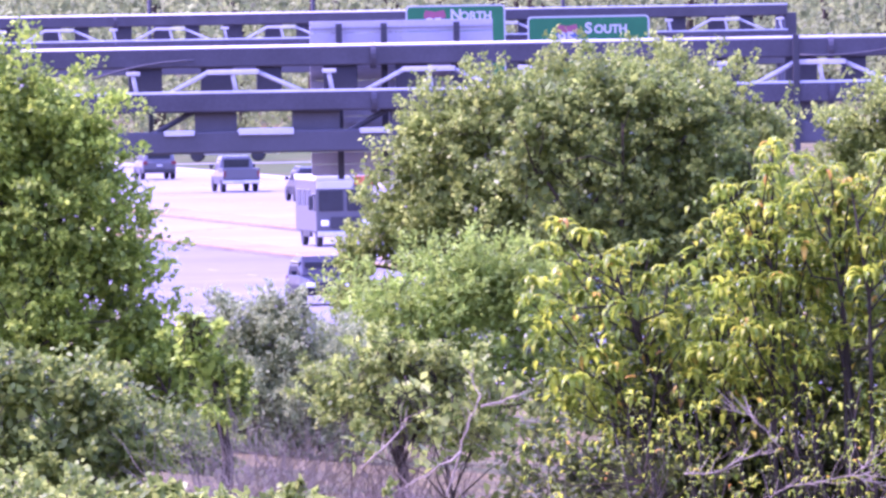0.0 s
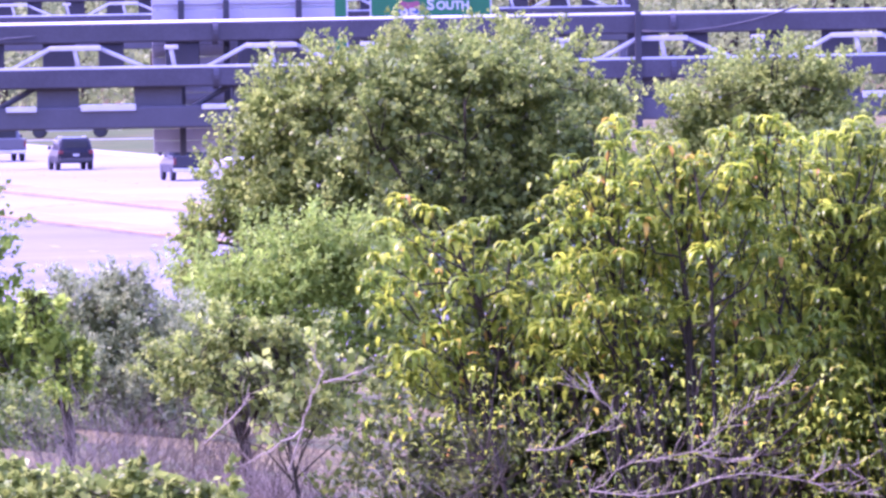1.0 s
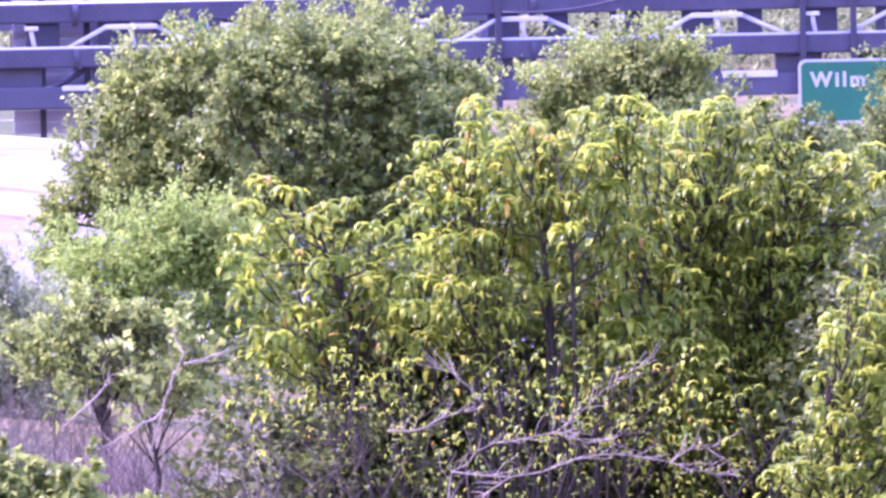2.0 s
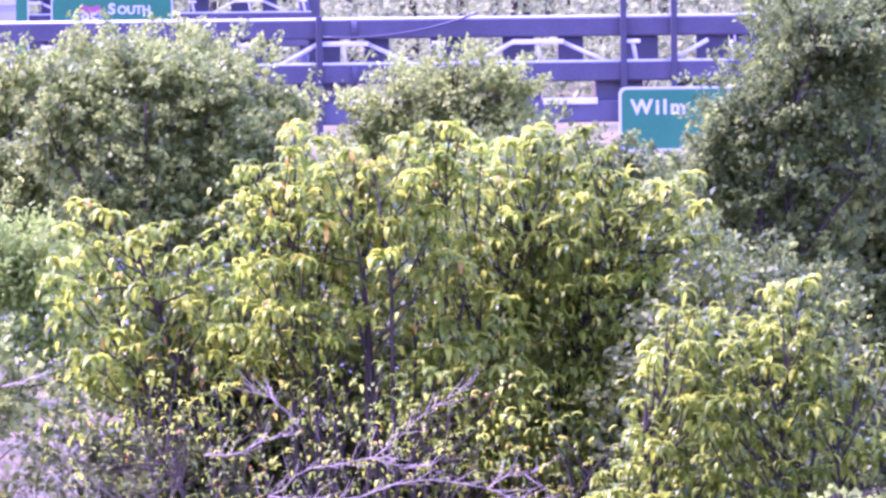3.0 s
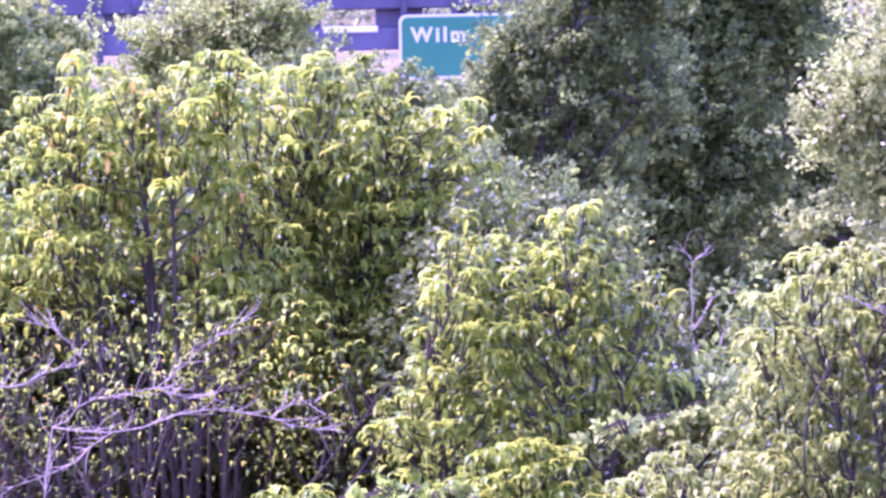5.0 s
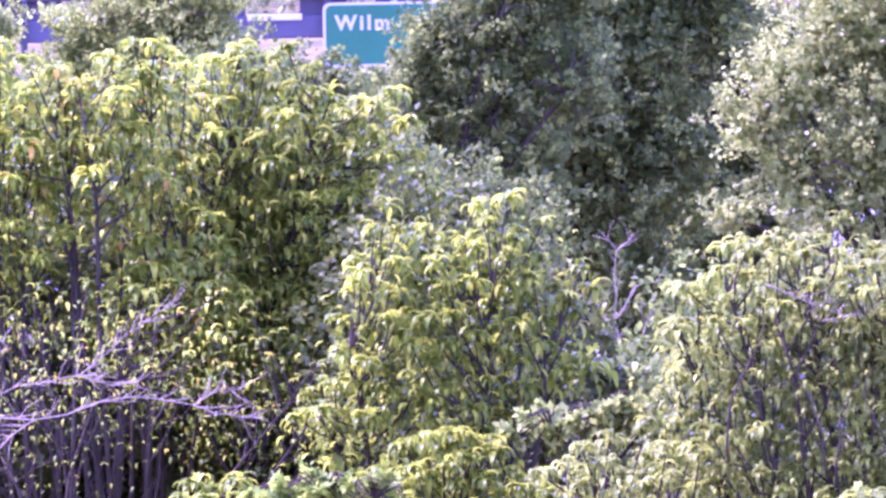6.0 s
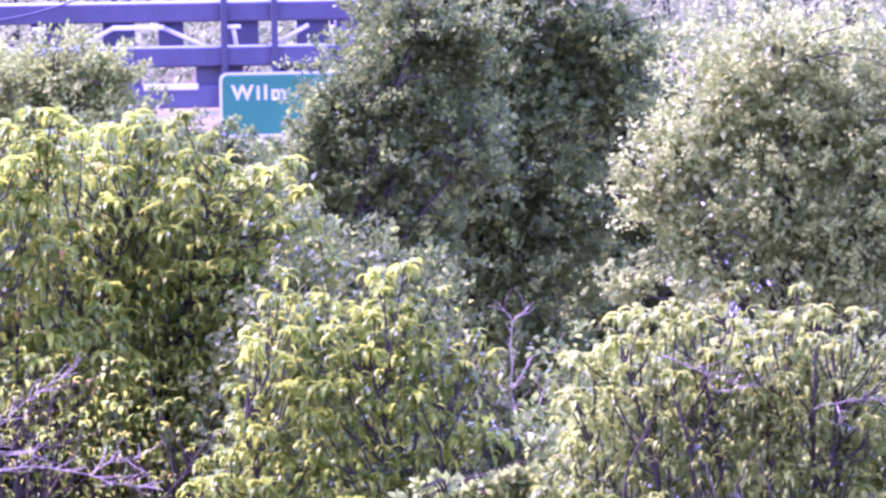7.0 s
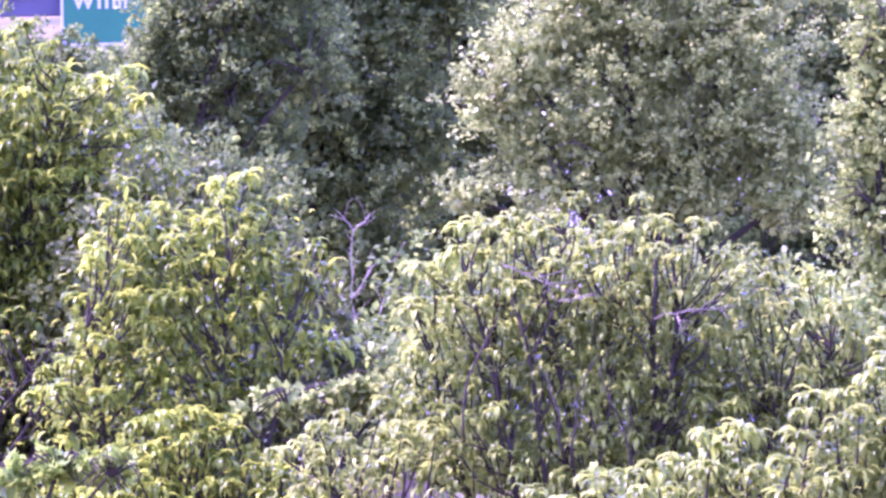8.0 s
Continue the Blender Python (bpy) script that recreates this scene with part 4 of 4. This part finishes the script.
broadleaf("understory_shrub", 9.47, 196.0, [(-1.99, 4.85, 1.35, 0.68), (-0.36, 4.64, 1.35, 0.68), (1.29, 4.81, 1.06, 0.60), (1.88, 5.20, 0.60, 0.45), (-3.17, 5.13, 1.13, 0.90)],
     leaf=0.11, mat=M["leaf_painted_shade"], label="shaded understory shrub below the sumacs")
broadleaf("young_oak", 14.45, 317.7, [(0.60, 8.15, 0.80, 0.80), (1.14, 8.83, 0.74, 0.85), (1.43, 7.45, 0.85, 0.96), (-0.18, 6.93, 0.53, 0.74), (1.08, 6.38, 0.74, 0.74), (0.22, 5.97, 0.64, 0.53), (1.98, 8.39, 0.64, 0.74), (1.59, 9.78, 0.96, 0.85), (2.53, 9.34, 0.64, 0.96), (2.49, 7.42, 0.64, 0.96), (1.91, 5.72, 0.64, 0.64), (-0.30, 7.60, 0.60, 0.55), (-0.10, 6.90, 0.70, 0.70), (0.15, 8.25, 0.50, 0.50)],
     leaf=0.12, mat=M["leaf_dark"], label="sunlit young oak in front of a taller one")
broadleaf("hedgerow_tree", 13.75, 384.8, [(-0.07, 6.50, 1.20, 0.77), (1.21, 5.75, 1.03, 0.90), (-1.11, 6.19, 1.41, 0.90), (0.42, 6.00, 1.54, 0.90), (-0.60, 6.95, 0.80, 0.60), (2.20, 5.80, 1.00, 0.90)],
     leaf=0.15, mat=M["leaf_dark"], label="dark hedgerow tree below a green sign")
broadleaf("maple_sapling", -3.54, 268.0, [(-0.2, 5.58, 0.36, 0.4), (-0.42, 6.12, 0.31, 0.4), (0.05, 4.94, 0.4, 0.45), (0.24, 5.21, 0.27, 0.27)],
     leaf=0.12, mat=M["leaf_bright"], label="bright yellow-green sapling in dry brush")
broadleaf("thorn_shrub", -0.74, 262.0, [(-0.11, 5.76, 0.61, 0.39), (-0.73, 5.24, 0.7, 0.44), (0.67, 5.48, 0.61, 0.44), (-0.04, 4.88, 0.96, 0.44)],
     leaf=0.09, mat=M["leaf_mid"], label="thin thorny shrub with grey twigs")

def bare_bough(name, x, y, paths, label, mat="bark_grey", r0=0.03, twigs=2, seed=1):
    """Leafless wood: main lines, each with fine side twigs."""
    rnd = random.Random(seed)
    t = thing(name, Matrix.Translation((x, y, 0)), label, "branch")
    tw = B()
    for k, line in enumerate(paths):
        pts = []
        for i, (px, pz) in enumerate(line):
            if i:
                ax, az = line[i - 1]
                for f in (0.33, 0.66):
                    pts.append((ax + (px - ax) * f + rnd.uniform(-0.03, 0.03), 0.1 * math.sin(i * 1.7 + k + f), az + (pz - az) * f + rnd.uniform(-0.03, 0.03)))
            pts.append((px, 0.1 * math.sin(i * 1.7 + k) * (i > 0), pz))
        n = len(pts)
        part("bough", tube(B(), pts, [r0 * (1 - 0.75 * i / (n - 1)) for i in range(n)], 6), M[mat], t, smooth=True)
        for a, b in zip(pts, pts[1:]):
            for _ in range(twigs):
                s = Vector(a).lerp(Vector(b), rnd.random())
                d = (Vector(b) - Vector(a)).normalized() + Vector((rnd.uniform(-1, 1), rnd.uniform(-1, 1), rnd.uniform(-0.4, 1.1)))
                ln = rnd.uniform(0.12, 0.42)
                m = s + d.normalized() * ln * 0.5
                e = m + (d + Vector((rnd.uniform(-0.6, 0.6), 0, rnd.uniform(-0.2, 0.6)))).normalized() * ln * 0.5
                tube(tw, [tuple(s), tuple(m), tuple(e)], [0.0042, 0.0034, 0.0024], 4, False)
    tagged(part("twig", tw, M[mat], t, smooth=True), kind="stuff")


def brush(name, x, y, width, depth, height, n, mat, label, lean=0.35):
    """A tangle of thin dry stems."""
    V = []
    rnd = random.Random(int(x * 10 + y))
    t = thing(name, Matrix.Translation((x, y, 0)), label, "brush")
    for _ in range(n):
        px, py = rnd.gauss(0, width * 0.4), rnd.uniform(-depth, depth)
        h = height * rnd.uniform(0.45, 1.05)
        d = Vector((rnd.gauss(0, lean), rnd.gauss(0, lean), 1)).normalized()
        p = Vector((px, py, lift(x + px, y + py) - 0.1))
        r = rnd.uniform(0.006, 0.014)
        for seg in range(4):
            q = p + d * h / 4
            u = Vector((d.z, 0, -d.x)).normalized() * r
            w = Vector((0, r, 0))
            r2 = r * 0.75
            u2, w2 = u * 0.75, w * 0.75
            V.append([p + u, p - u * 0.5 + w, p - u * 0.5 - w, q + u2, q - u2 * 0.5 + w2, q - u2 * 0.5 - w2])
            d = (d + Vector((rnd.gauss(0, 0.3), rnd.gauss(0, 0.2), rnd.gauss(0, 0.15)))).normalized()
            if seg > 0 and rnd.random() < 0.8:
                e = (d + Vector((rnd.uniform(-1, 1), rnd.uniform(-1, 1), 0.3))).normalized() * h * rnd.uniform(0.12, 0.25)
                V.append([q + u * 0.6, q - u * 0.3 + w * 0.6, q - u * 0.3 - w * 0.6, q + e + u * 0.3, q + e - u * 0.15 + w * 0.3, q + e - u * 0.15 - w * 0.3])
            p, r = q, r2
    V = np.array([[tuple(v) for v in k] for k in V])
    for chunk in np.array_split(V, 6):
        array_mesh("stem_clump", chunk, [(0, 1, 4, 3), (1, 2, 5, 4), (2, 0, 3, 5)], t, M[mat], kind="stuff")


bare_bough("fallen_branch", 3.77, 182.0, [[(-0.64, 5.1), (-0.53, 5.95), (-0.07, 6.25), (0.6, 6.36), (1.09, 6.77), (1.59, 7.09)], [(-0.53, 5.95), (0.1, 5.88), (1.14, 6.11), (1.81, 6.01), (2.05, 6.14), (2.36, 6.19)], [(1.81, 6.01), (2.11, 5.91), (2.47, 5.87)], [(-0.18, 6.67), (-0.42, 6.92), (-0.72, 7.14)], [(-1.22, 6.4), (-0.8, 6.44), (-0.25, 6.61)], [(0.6, 6.36), (0.84, 6.27), (1.2, 6.22)], [(0.1, 5.88), (-0.27, 5.58), (-1.07, 5.29)]],
     "pale leafless branch lying across the sumac thicket", r0=0.009, mat="bark_pale", twigs=3, seed=3)
bare_bough("bare_sapling", 0.33, 226.0, [[(-0.34, 4.79), (-0.14, 5.39), (-0.02, 5.84), (0.14, 6.14), (-0.01, 6.48)], [(0.14, 5.99), (0.51, 6.1), (0.82, 6.2)], [(-0.14, 5.39), (-0.56, 5.1), (-1.02, 4.88)], [(-1.46, 5.19), (-1.0, 5.63), (-0.85, 5.86)]],
     "pale leafless sapling on the bank", r0=0.018, mat="bark_pale", seed=4)
bare_bough("dead_sapling", 13.97, 249.6, [[(0.08, 4.01), (-0.06, 4.93), (-0.02, 5.93), (-0.23, 6.22)], [(-0.02, 5.93), (0.23, 6.19)], [(-0.06, 4.93), (0.26, 5.42), (0.6, 5.5)], [(0.08, 4.42), (-0.32, 5.18), (-0.9, 5.44)], [(0.08, 4.34), (0.34, 4.67), (0.51, 5.09)]],
     "slender dead sapling before dark foliage", r0=0.012, mat="bark_pale", twigs=1, seed=5)
bare_bough("bare_limb", 12.23, 174.6, [[(-0.55, 7.29), (-0.35, 6.99), (0.18, 7.07)], [(-0.92, 7.38), (-0.63, 7.26), (-0.17, 7.11)], [(0.64, 6.8), (0.99, 6.89), (1.4, 6.89)], [(0.88, 6.83), (0.93, 6.6)]],
     "pale bare limb among sumac leaves", r0=0.009, mat="bark_grey", twigs=1, seed=6)
bare_bough("dark_limb", 12.27, 172.6, [[(0.27, 5.04), (0.13, 5.74), (-0.04, 6.15), (-0.12, 6.38)], [(-0.42, 5.34), (-0.35, 6.09), (-0.18, 6.44)], [(-1.51, 5.64), (-1.49, 6.22), (-1.33, 6.57), (-1.15, 6.91)], [(-0.48, 5.4), (-0.61, 6.1), (-0.75, 6.44)]],
     "dark sumac stem in shade", mat="bark", r0=0.015, twigs=1, seed=7)
brush("dry_brush", -2.9, 238.0, 1.3, 2.0, 1.8, 200, "bark_grey", "grey leafless brush on the bank", lean=0.6)
brush("dry_brush", -2.33, 256.0, 1.5, 2.0, 1.8, 200, "bark_grey", "grey leafless brush on the bank", lean=0.6)
brush("dry_brush", -0.96, 262.0, 1.2, 1.6, 1.7, 160, "twig_brown", "grey leafless brush on the bank", lean=0.6)
brush("dry_brush", 3.23, 186.2, 2.6, 0.7, 3.3, 80, "bark", "purplish grey dry stems in a sumac thicket", lean=0.55)
brush("dry_brush", 1.63, 187.0, 1.3, 0.8, 2.8, 60, "bark_grey", "purplish grey dry stems in a sumac thicket", lean=0.55)
brush("dry_grass", 13.12, 227.6, 1.0, 1.0, 1.9, 420, "dry_straw", "tall tan dry grass between shrubs", lean=0.12)
brush("dry_brush", 0.11, 240.0, 1.5, 1.5, 1.7, 90, "twig_brown", "brown leafless brush beside a bramble")
brush("dry_grass", -0.38, 246.0, 1.4, 3.0, 0.8, 420, "dry_straw", "tan dry grass on the bare bank", lean=0.3)

# ---- far woods ----


def far_woods():
    g = thing("far_woods", Matrix.Translation((0, 0, 0)), "hazy green woods beyond the highway", "woods", kind="stuff")
    n = 5200
    X = rng.uniform(-60, 130, n)
    Y = rng.uniform(1060, 1330, n)
    back = rng.random(n) < 0.3
    Y = np.where(back, rng.uniform(1450, 1560, n), Y)
    ok = back | (X * ACROSS.x + Y * ACROSS.y > 127)
    X, Y = X[ok], Y[ok]
    n = len(X)
    Z = rng.uniform(0, 13, n) + 3 * np.sin(X * 0.33) * np.sin(Y * 0.02 + X * 0.03)
    C = np.stack([X, Y, Z], 1)
    k = 60
    P = (C[:, None] + rng.normal(size=(n, k, 3)) * np.array([1.3, 1.3, 0.9])).reshape(-1, 3)
    array_mesh("canopy", leaf_cloud(P, 0.6, 0.7, 0.0), [(0, 1, 2), (0, 2, 3)], g, M["leaf_far"], kind="stuff")
    bm = B()
    for i in range(140):
        x, y = random.uniform(-20, 120), random.uniform(1080, 1300)
        tube(bm, [(x, y, 0), (x + random.uniform(-1, 1), y, 14)], [0.35, 0.15], 5)
    part("trunks", bm, M["bark"], g)


far_woods()


# never in view: added to keep the bright horizon out of reflections
def unseen_woods():
    g = thing("unseen_woods", Matrix.Translation((0, 0, 0)), "unseen green woods added behind to block the low sky", "woods", kind="stuff")
    n = 3000
    a = rng.uniform(-0.1, math.pi + 0.1, n)
    d = rng.uniform(90, 130, n)
    C = np.stack([np.cos(a) * d * 2.2, -np.sin(a) * d, 7 + rng.uniform(0, 20, n)], 1)
    P = (C[:, None] + rng.normal(size=(n, 12, 3)) * 2.4).reshape(-1, 3)
    array_mesh("canopy", leaf_cloud(P, 3.0, 0.8, 0.0), [(0, 1, 2), (0, 2, 3)], g, M["leaf_far"], kind="stuff")


unseen_woods()

# ---- vehicles ----


def loft(stations):
    """Stations along y: (y, half width, z low, z high, half width at top)."""
    bm = B()
    rings = []
    for y, hw, z0, z1, ht in stations:
        zm = z0 + (z1 - z0) * 0.55
        rings.append([bm.verts.new(p) for p in ((-hw * 0.94, y, z0), (hw * 0.94, y, z0), (hw, y, zm), (ht, y, z1), (-ht, y, z1), (-hw, y, zm))])
    for a, b in zip(rings, rings[1:]):
        for k in range(6):
            bm.faces.new((a[k], a[(k + 1) % 6], b[(k + 1) % 6], b[k]))
    bm.faces.new(rings[0])
    bm.faces.new(rings[-1][::-1])
    bmesh.ops.recalc_face_normals(bm, faces=bm.faces)
    bmesh.ops.bevel(bm, geom=list(bm.edges), offset=0.025, segments=1, profile=0.5, affect="EDGES")
    return bm


def wheel(parent, x, y, r):
    w = part("wheel", tube(B(), [(x - 0.11, y, r), (x + 0.11, y, r)], [r * 0.6, r * 0.6], 16), M["rim_metal"], parent, "pale alloy wheel")
    tb = B()
    tube(tb, [(x - 0.12, y, r), (x - 0.09, y, r), (x + 0.09, y, r), (x + 0.12, y, r)], [r * 0.86, r, r, r * 0.86], 20)
    part("tyre", tb, M["rubber"], w, "black rubber tyre")


def vehicle(name, kind, paint, m, label):
    g = thing(name, m, label, "vehicle", "vehicles on the highway")
    if kind == "pickup":
        hw, L, r = 0.98, 5.6, 0.4
        part("body", loft([(-2.8, hw * 0.96, 0.55, 1.05, hw * 0.93), (-2.7, hw, 0.45, 1.1, hw * 0.94), (0.1, hw, 0.4, 1.12, hw * 0.94), (1.2, hw, 0.4, 1.12, hw * 0.92), (2.6, hw * 0.95, 0.45, 1.02, hw * 0.85), (2.8, hw * 0.85, 0.5, 0.9, hw * 0.75)]), M[paint], g)
        part("cab", loft([(-0.75, hw * 0.94, 1.05, 1.12, hw * 0.9), (-0.55, hw * 0.9, 1.05, 1.84, hw * 0.74), (0.8, hw * 0.9, 1.05, 1.86, hw * 0.74), (1.6, hw * 0.9, 1.05, 1.12, hw * 0.85)]), M[paint], g)
        part("rear_window", box(B(), -0.66, 0.66, -0.72, -0.6, 1.26, 1.7, 0.02), M["car_glass"], g)
        part("windshield", box(B(), -0.68, 0.68, 1.05, 1.2, 1.2, 1.66, 0.02), M["car_glass"], g)
        for s in (-1, 1):
            part("side_window", box(B(), s * 0.8 - 0.04, s * 0.8 + 0.04, -0.35, 0.85, 1.24, 1.68, 0.02), M["car_glass"], g)
            part("bed_rail", box(B(), s * 0.92 - 0.05, s * 0.92 + 0.05, -2.75, -0.7, 1.08, 1.24, 0.02), M[paint], g)
            part("mirror", box(B(), s * 1.1 - 0.1, s * 1.1 + 0.1, 0.95, 1.05, 1.2, 1.42, 0.03), M["black_plastic"], g)
            part("tail_light", box(B(), s * 0.87 - 0.07, s * 0.87 + 0.07, -2.85, -2.72, 0.8, 1.12, 0.02), M["lamp_red"], g)
            part("headlight", box(B(), s * 0.7 - 0.16, s * 0.7 + 0.16, 2.68, 2.82, 0.74, 0.9, 0.02), M["lamp_clear"], g)
        part("tailgate", box(B(), -0.82, 0.82, -2.86, -2.78, 0.68, 1.22, 0.02), M[paint], g)
        part("rear_bumper", box(B(), -0.95, 0.95, -2.98, -2.8, 0.44, 0.62, 0.03), M["rim_metal"], g)
        part("number_plate", box(B(), -0.16, 0.16, -3.0, -2.97, 0.47, 0.6), M["sign_white"], g)
        wx, wy = 0.84, (-1.75, 1.85)
    elif kind == "suv":
        hw, r = 0.95, 0.37
        part("body", loft([(-2.3, hw * 0.93, 0.45, 0.95, hw * 0.9), (-2.2, hw, 0.36, 1.02, hw * 0.94), (0, hw, 0.34, 1.04, hw * 0.94), (1.2, hw, 0.34, 1.02, hw * 0.92), (2.2, hw * 0.94, 0.4, 0.92, hw * 0.82), (2.38, hw * 0.82, 0.45, 0.82, hw * 0.72)]), M[paint], g)
        part("cabin", loft([(-2.22, hw * 0.93, 0.98, 1.06, hw * 0.88), (-1.95, hw * 0.9, 0.98, 1.64, hw * 0.72), (0.1, hw * 0.9, 0.98, 1.7, hw * 0.73), (1.15, hw * 0.9, 0.98, 1.06, hw * 0.84)]), M[paint], g)
        part("rear_window", box(B(), -0.62, 0.62, -2.2, -2.05, 1.15, 1.52, 0.02), M["car_glass"], g)
        part("windshield", box(B(), -0.66, 0.66, 0.55, 0.72, 1.14, 1.52, 0.02), M["car_glass"], g)
        for s in (-1, 1):
            part("side_window", box(B(), s * 0.79 - 0.04, s * 0.79 + 0.04, -1.8, 0.35, 1.14, 1.52, 0.02), M["car_glass"], g)
            part("mirror", box(B(), s * 1.02 - 0.1, s * 1.02 + 0.1, 0.5, 0.6, 1.06, 1.22, 0.03), M[paint], g)
            part("tail_light", box(B(), s * 0.8 - 0.13, s * 0.8 + 0.13, -2.36, -2.22, 0.84, 1.02, 0.02), M["lamp_red"], g)
            part("headlight", box(B(), s * 0.66 - 0.16, s * 0.66 + 0.16, 2.26, 2.4, 0.66, 0.82, 0.02), M["lamp_clear"], g)
            part("roof_rail", box(B(), s * 0.62 - 0.02, s * 0.62 + 0.02, -1.7, 0.0, 1.7, 1.74), M["rim_metal"], g)
        part("rear_bumper", box(B(), -0.88, 0.88, -2.42, -2.24, 0.4, 0.62, 0.04), M["black_plastic"], g)
        part("number_plate", box(B(), -0.16, 0.16, -2.38, -2.33, 0.72, 0.84), M["sign_white"], g)
        part("grille", box(B(), -0.5, 0.5, 2.34, 2.42, 0.5, 0.74, 0.02), M["black_plastic"], g)
        wx, wy = 0.84, (-1.4, 1.42)
    else:
        hw, r = 1.22, 0.48
        part("box_body", box(B(), -hw, hw, -3.4, 3.3, 0.62, 2.8, 0.06), M["paint_silver"], g, "silver grey box body")
        part("roof_cap", box(B(), -hw - 0.04, hw + 0.04, -3.45, 3.36, 2.72, 2.98, 0.07), M["paint_white"], g, "white roof cap")
        part("front_panel", box(B(), -hw + 0.02, -0.42, 3.36, 3.44, 2.58, 2.95, 0.02), M["orange_paint"], g, "orange front panel")
        part("header", box(B(), -0.36, hw - 0.02, 3.3, 3.4, 2.42, 2.74, 0.02), M["paint_white"], g, "white header panel")
        for x0, x1 in ((-1.1, -0.08), (0.08, 1.1)):
            part("windshield", box(B(), x0, x1, 3.26, 3.36, 1.5, 2.36, 0.03), M["car_glass"], g)
        part("grille", box(B(), -0.62, 0.62, 3.28, 3.38, 0.78, 1.26, 0.03), M["black_plastic"], g)
        part("front_bumper", box(B(), -1.18, 1.18, 3.28, 3.48, 0.42, 0.66, 0.05), M["rim_metal"], g)
        for s in (-1, 1):
            part("headlight", box(B(), s * 0.86 - 0.16, s * 0.86 + 0.16, 3.28, 3.38, 0.88, 1.12, 0.03), M["lamp_clear"], g)
            part("mirror", box(B(), s * 1.42 - 0.1, s * 1.42 + 0.1, 3.1, 3.2, 1.55, 2.15, 0.03), M["black_plastic"], g)
            part("mirror_arm", tube(B(), [(s * 1.2, 3.1, 2.2), (s * 1.42, 3.14, 2.12)], [0.025, 0.025], 6), M["black_plastic"], g)
            part("side_window", box(B(), s * hw - 0.03, s * hw + 0.03, 2.2, 3.05, 1.5, 2.25, 0.02), M["car_glass"], g)
            for y0 in (-2.9, -1.3, 0.3):
                part("body_window", box(B(), s * hw - 0.02, s * hw + 0.02, y0, y0 + 1.2, 1.7, 2.4, 0.02), M["car_glass"], g)
            part("side_skirt", box(B(), s * (hw - 0.06) - 0.05, s * (hw - 0.06) + 0.05, -1.2, 1.2, 0.4, 0.68, 0.02), M["paint_grey"], g)
        wx, wy = 1.0, (-2.1, 2.45)
    for s in (-1, 1):
        for y in wy:
            wheel(g, s * wx, y, r)
    return g


def on_road(c, a, away=True):
    p = ACROSS * c + ALONG * a
    return pose(p.x, p.y, 0.0, 0, 0, math.degrees(ROAD) - 90 + (0 if away else 180))


silver_pickup = vehicle("pickup_truck", "pickup", "paint_silver", on_road(110.4, 874), "silver pickup truck driving away on concrete")
dark_suv = vehicle("suv", "suv", "paint_dark", on_road(109.3, 836), "dark blue-black estate car driving away")
grey_pickup = vehicle("pickup_truck", "pickup", "paint_grey", on_road(109.3, 795), "dark grey pickup truck with an empty bed")
silver_suv = vehicle("suv", "suv", "paint_silver", on_road(113.0, 930), "silver car driving away ahead of the pickup")
box_van = vehicle("box_truck", "truck", "paint_white", on_road(93.0, 703, False), "silver grey box truck with white roof and orange panel")
near_suv = vehicle("suv", "suv", "paint_dark", on_road(76.6, 583, False), "dark car with bright windshield coming closer")
still_van = vehicle("pickup_truck", "pickup", "paint_white", Matrix.Translation((-12.6, 1004, 0.12)) @ Matrix.Rotation(radians(88), 4, "Z"), "white pickup standing on the verge")


def motions():
    """Vehicles: metres along the road at the start, speed, lane, direction."""
    for ob, c, a, v, away in ((silver_pickup, 110.4, 874, 32.0, True), (dark_suv, 109.3, 836, 32.0, True), (grey_pickup, 109.3, 794, 29.0, True),
                              (silver_suv, 113.0, 930, 32.0, True), (box_van, 93.0, 703, -27.5, False), (near_suv, 76.6, 583, -23.0, False)):
        walk(ob, [(t, on_road(c, a + v * t, away)) for t in (0.0, 2.0, 4.0, 6.0, 8.0)])


motions()
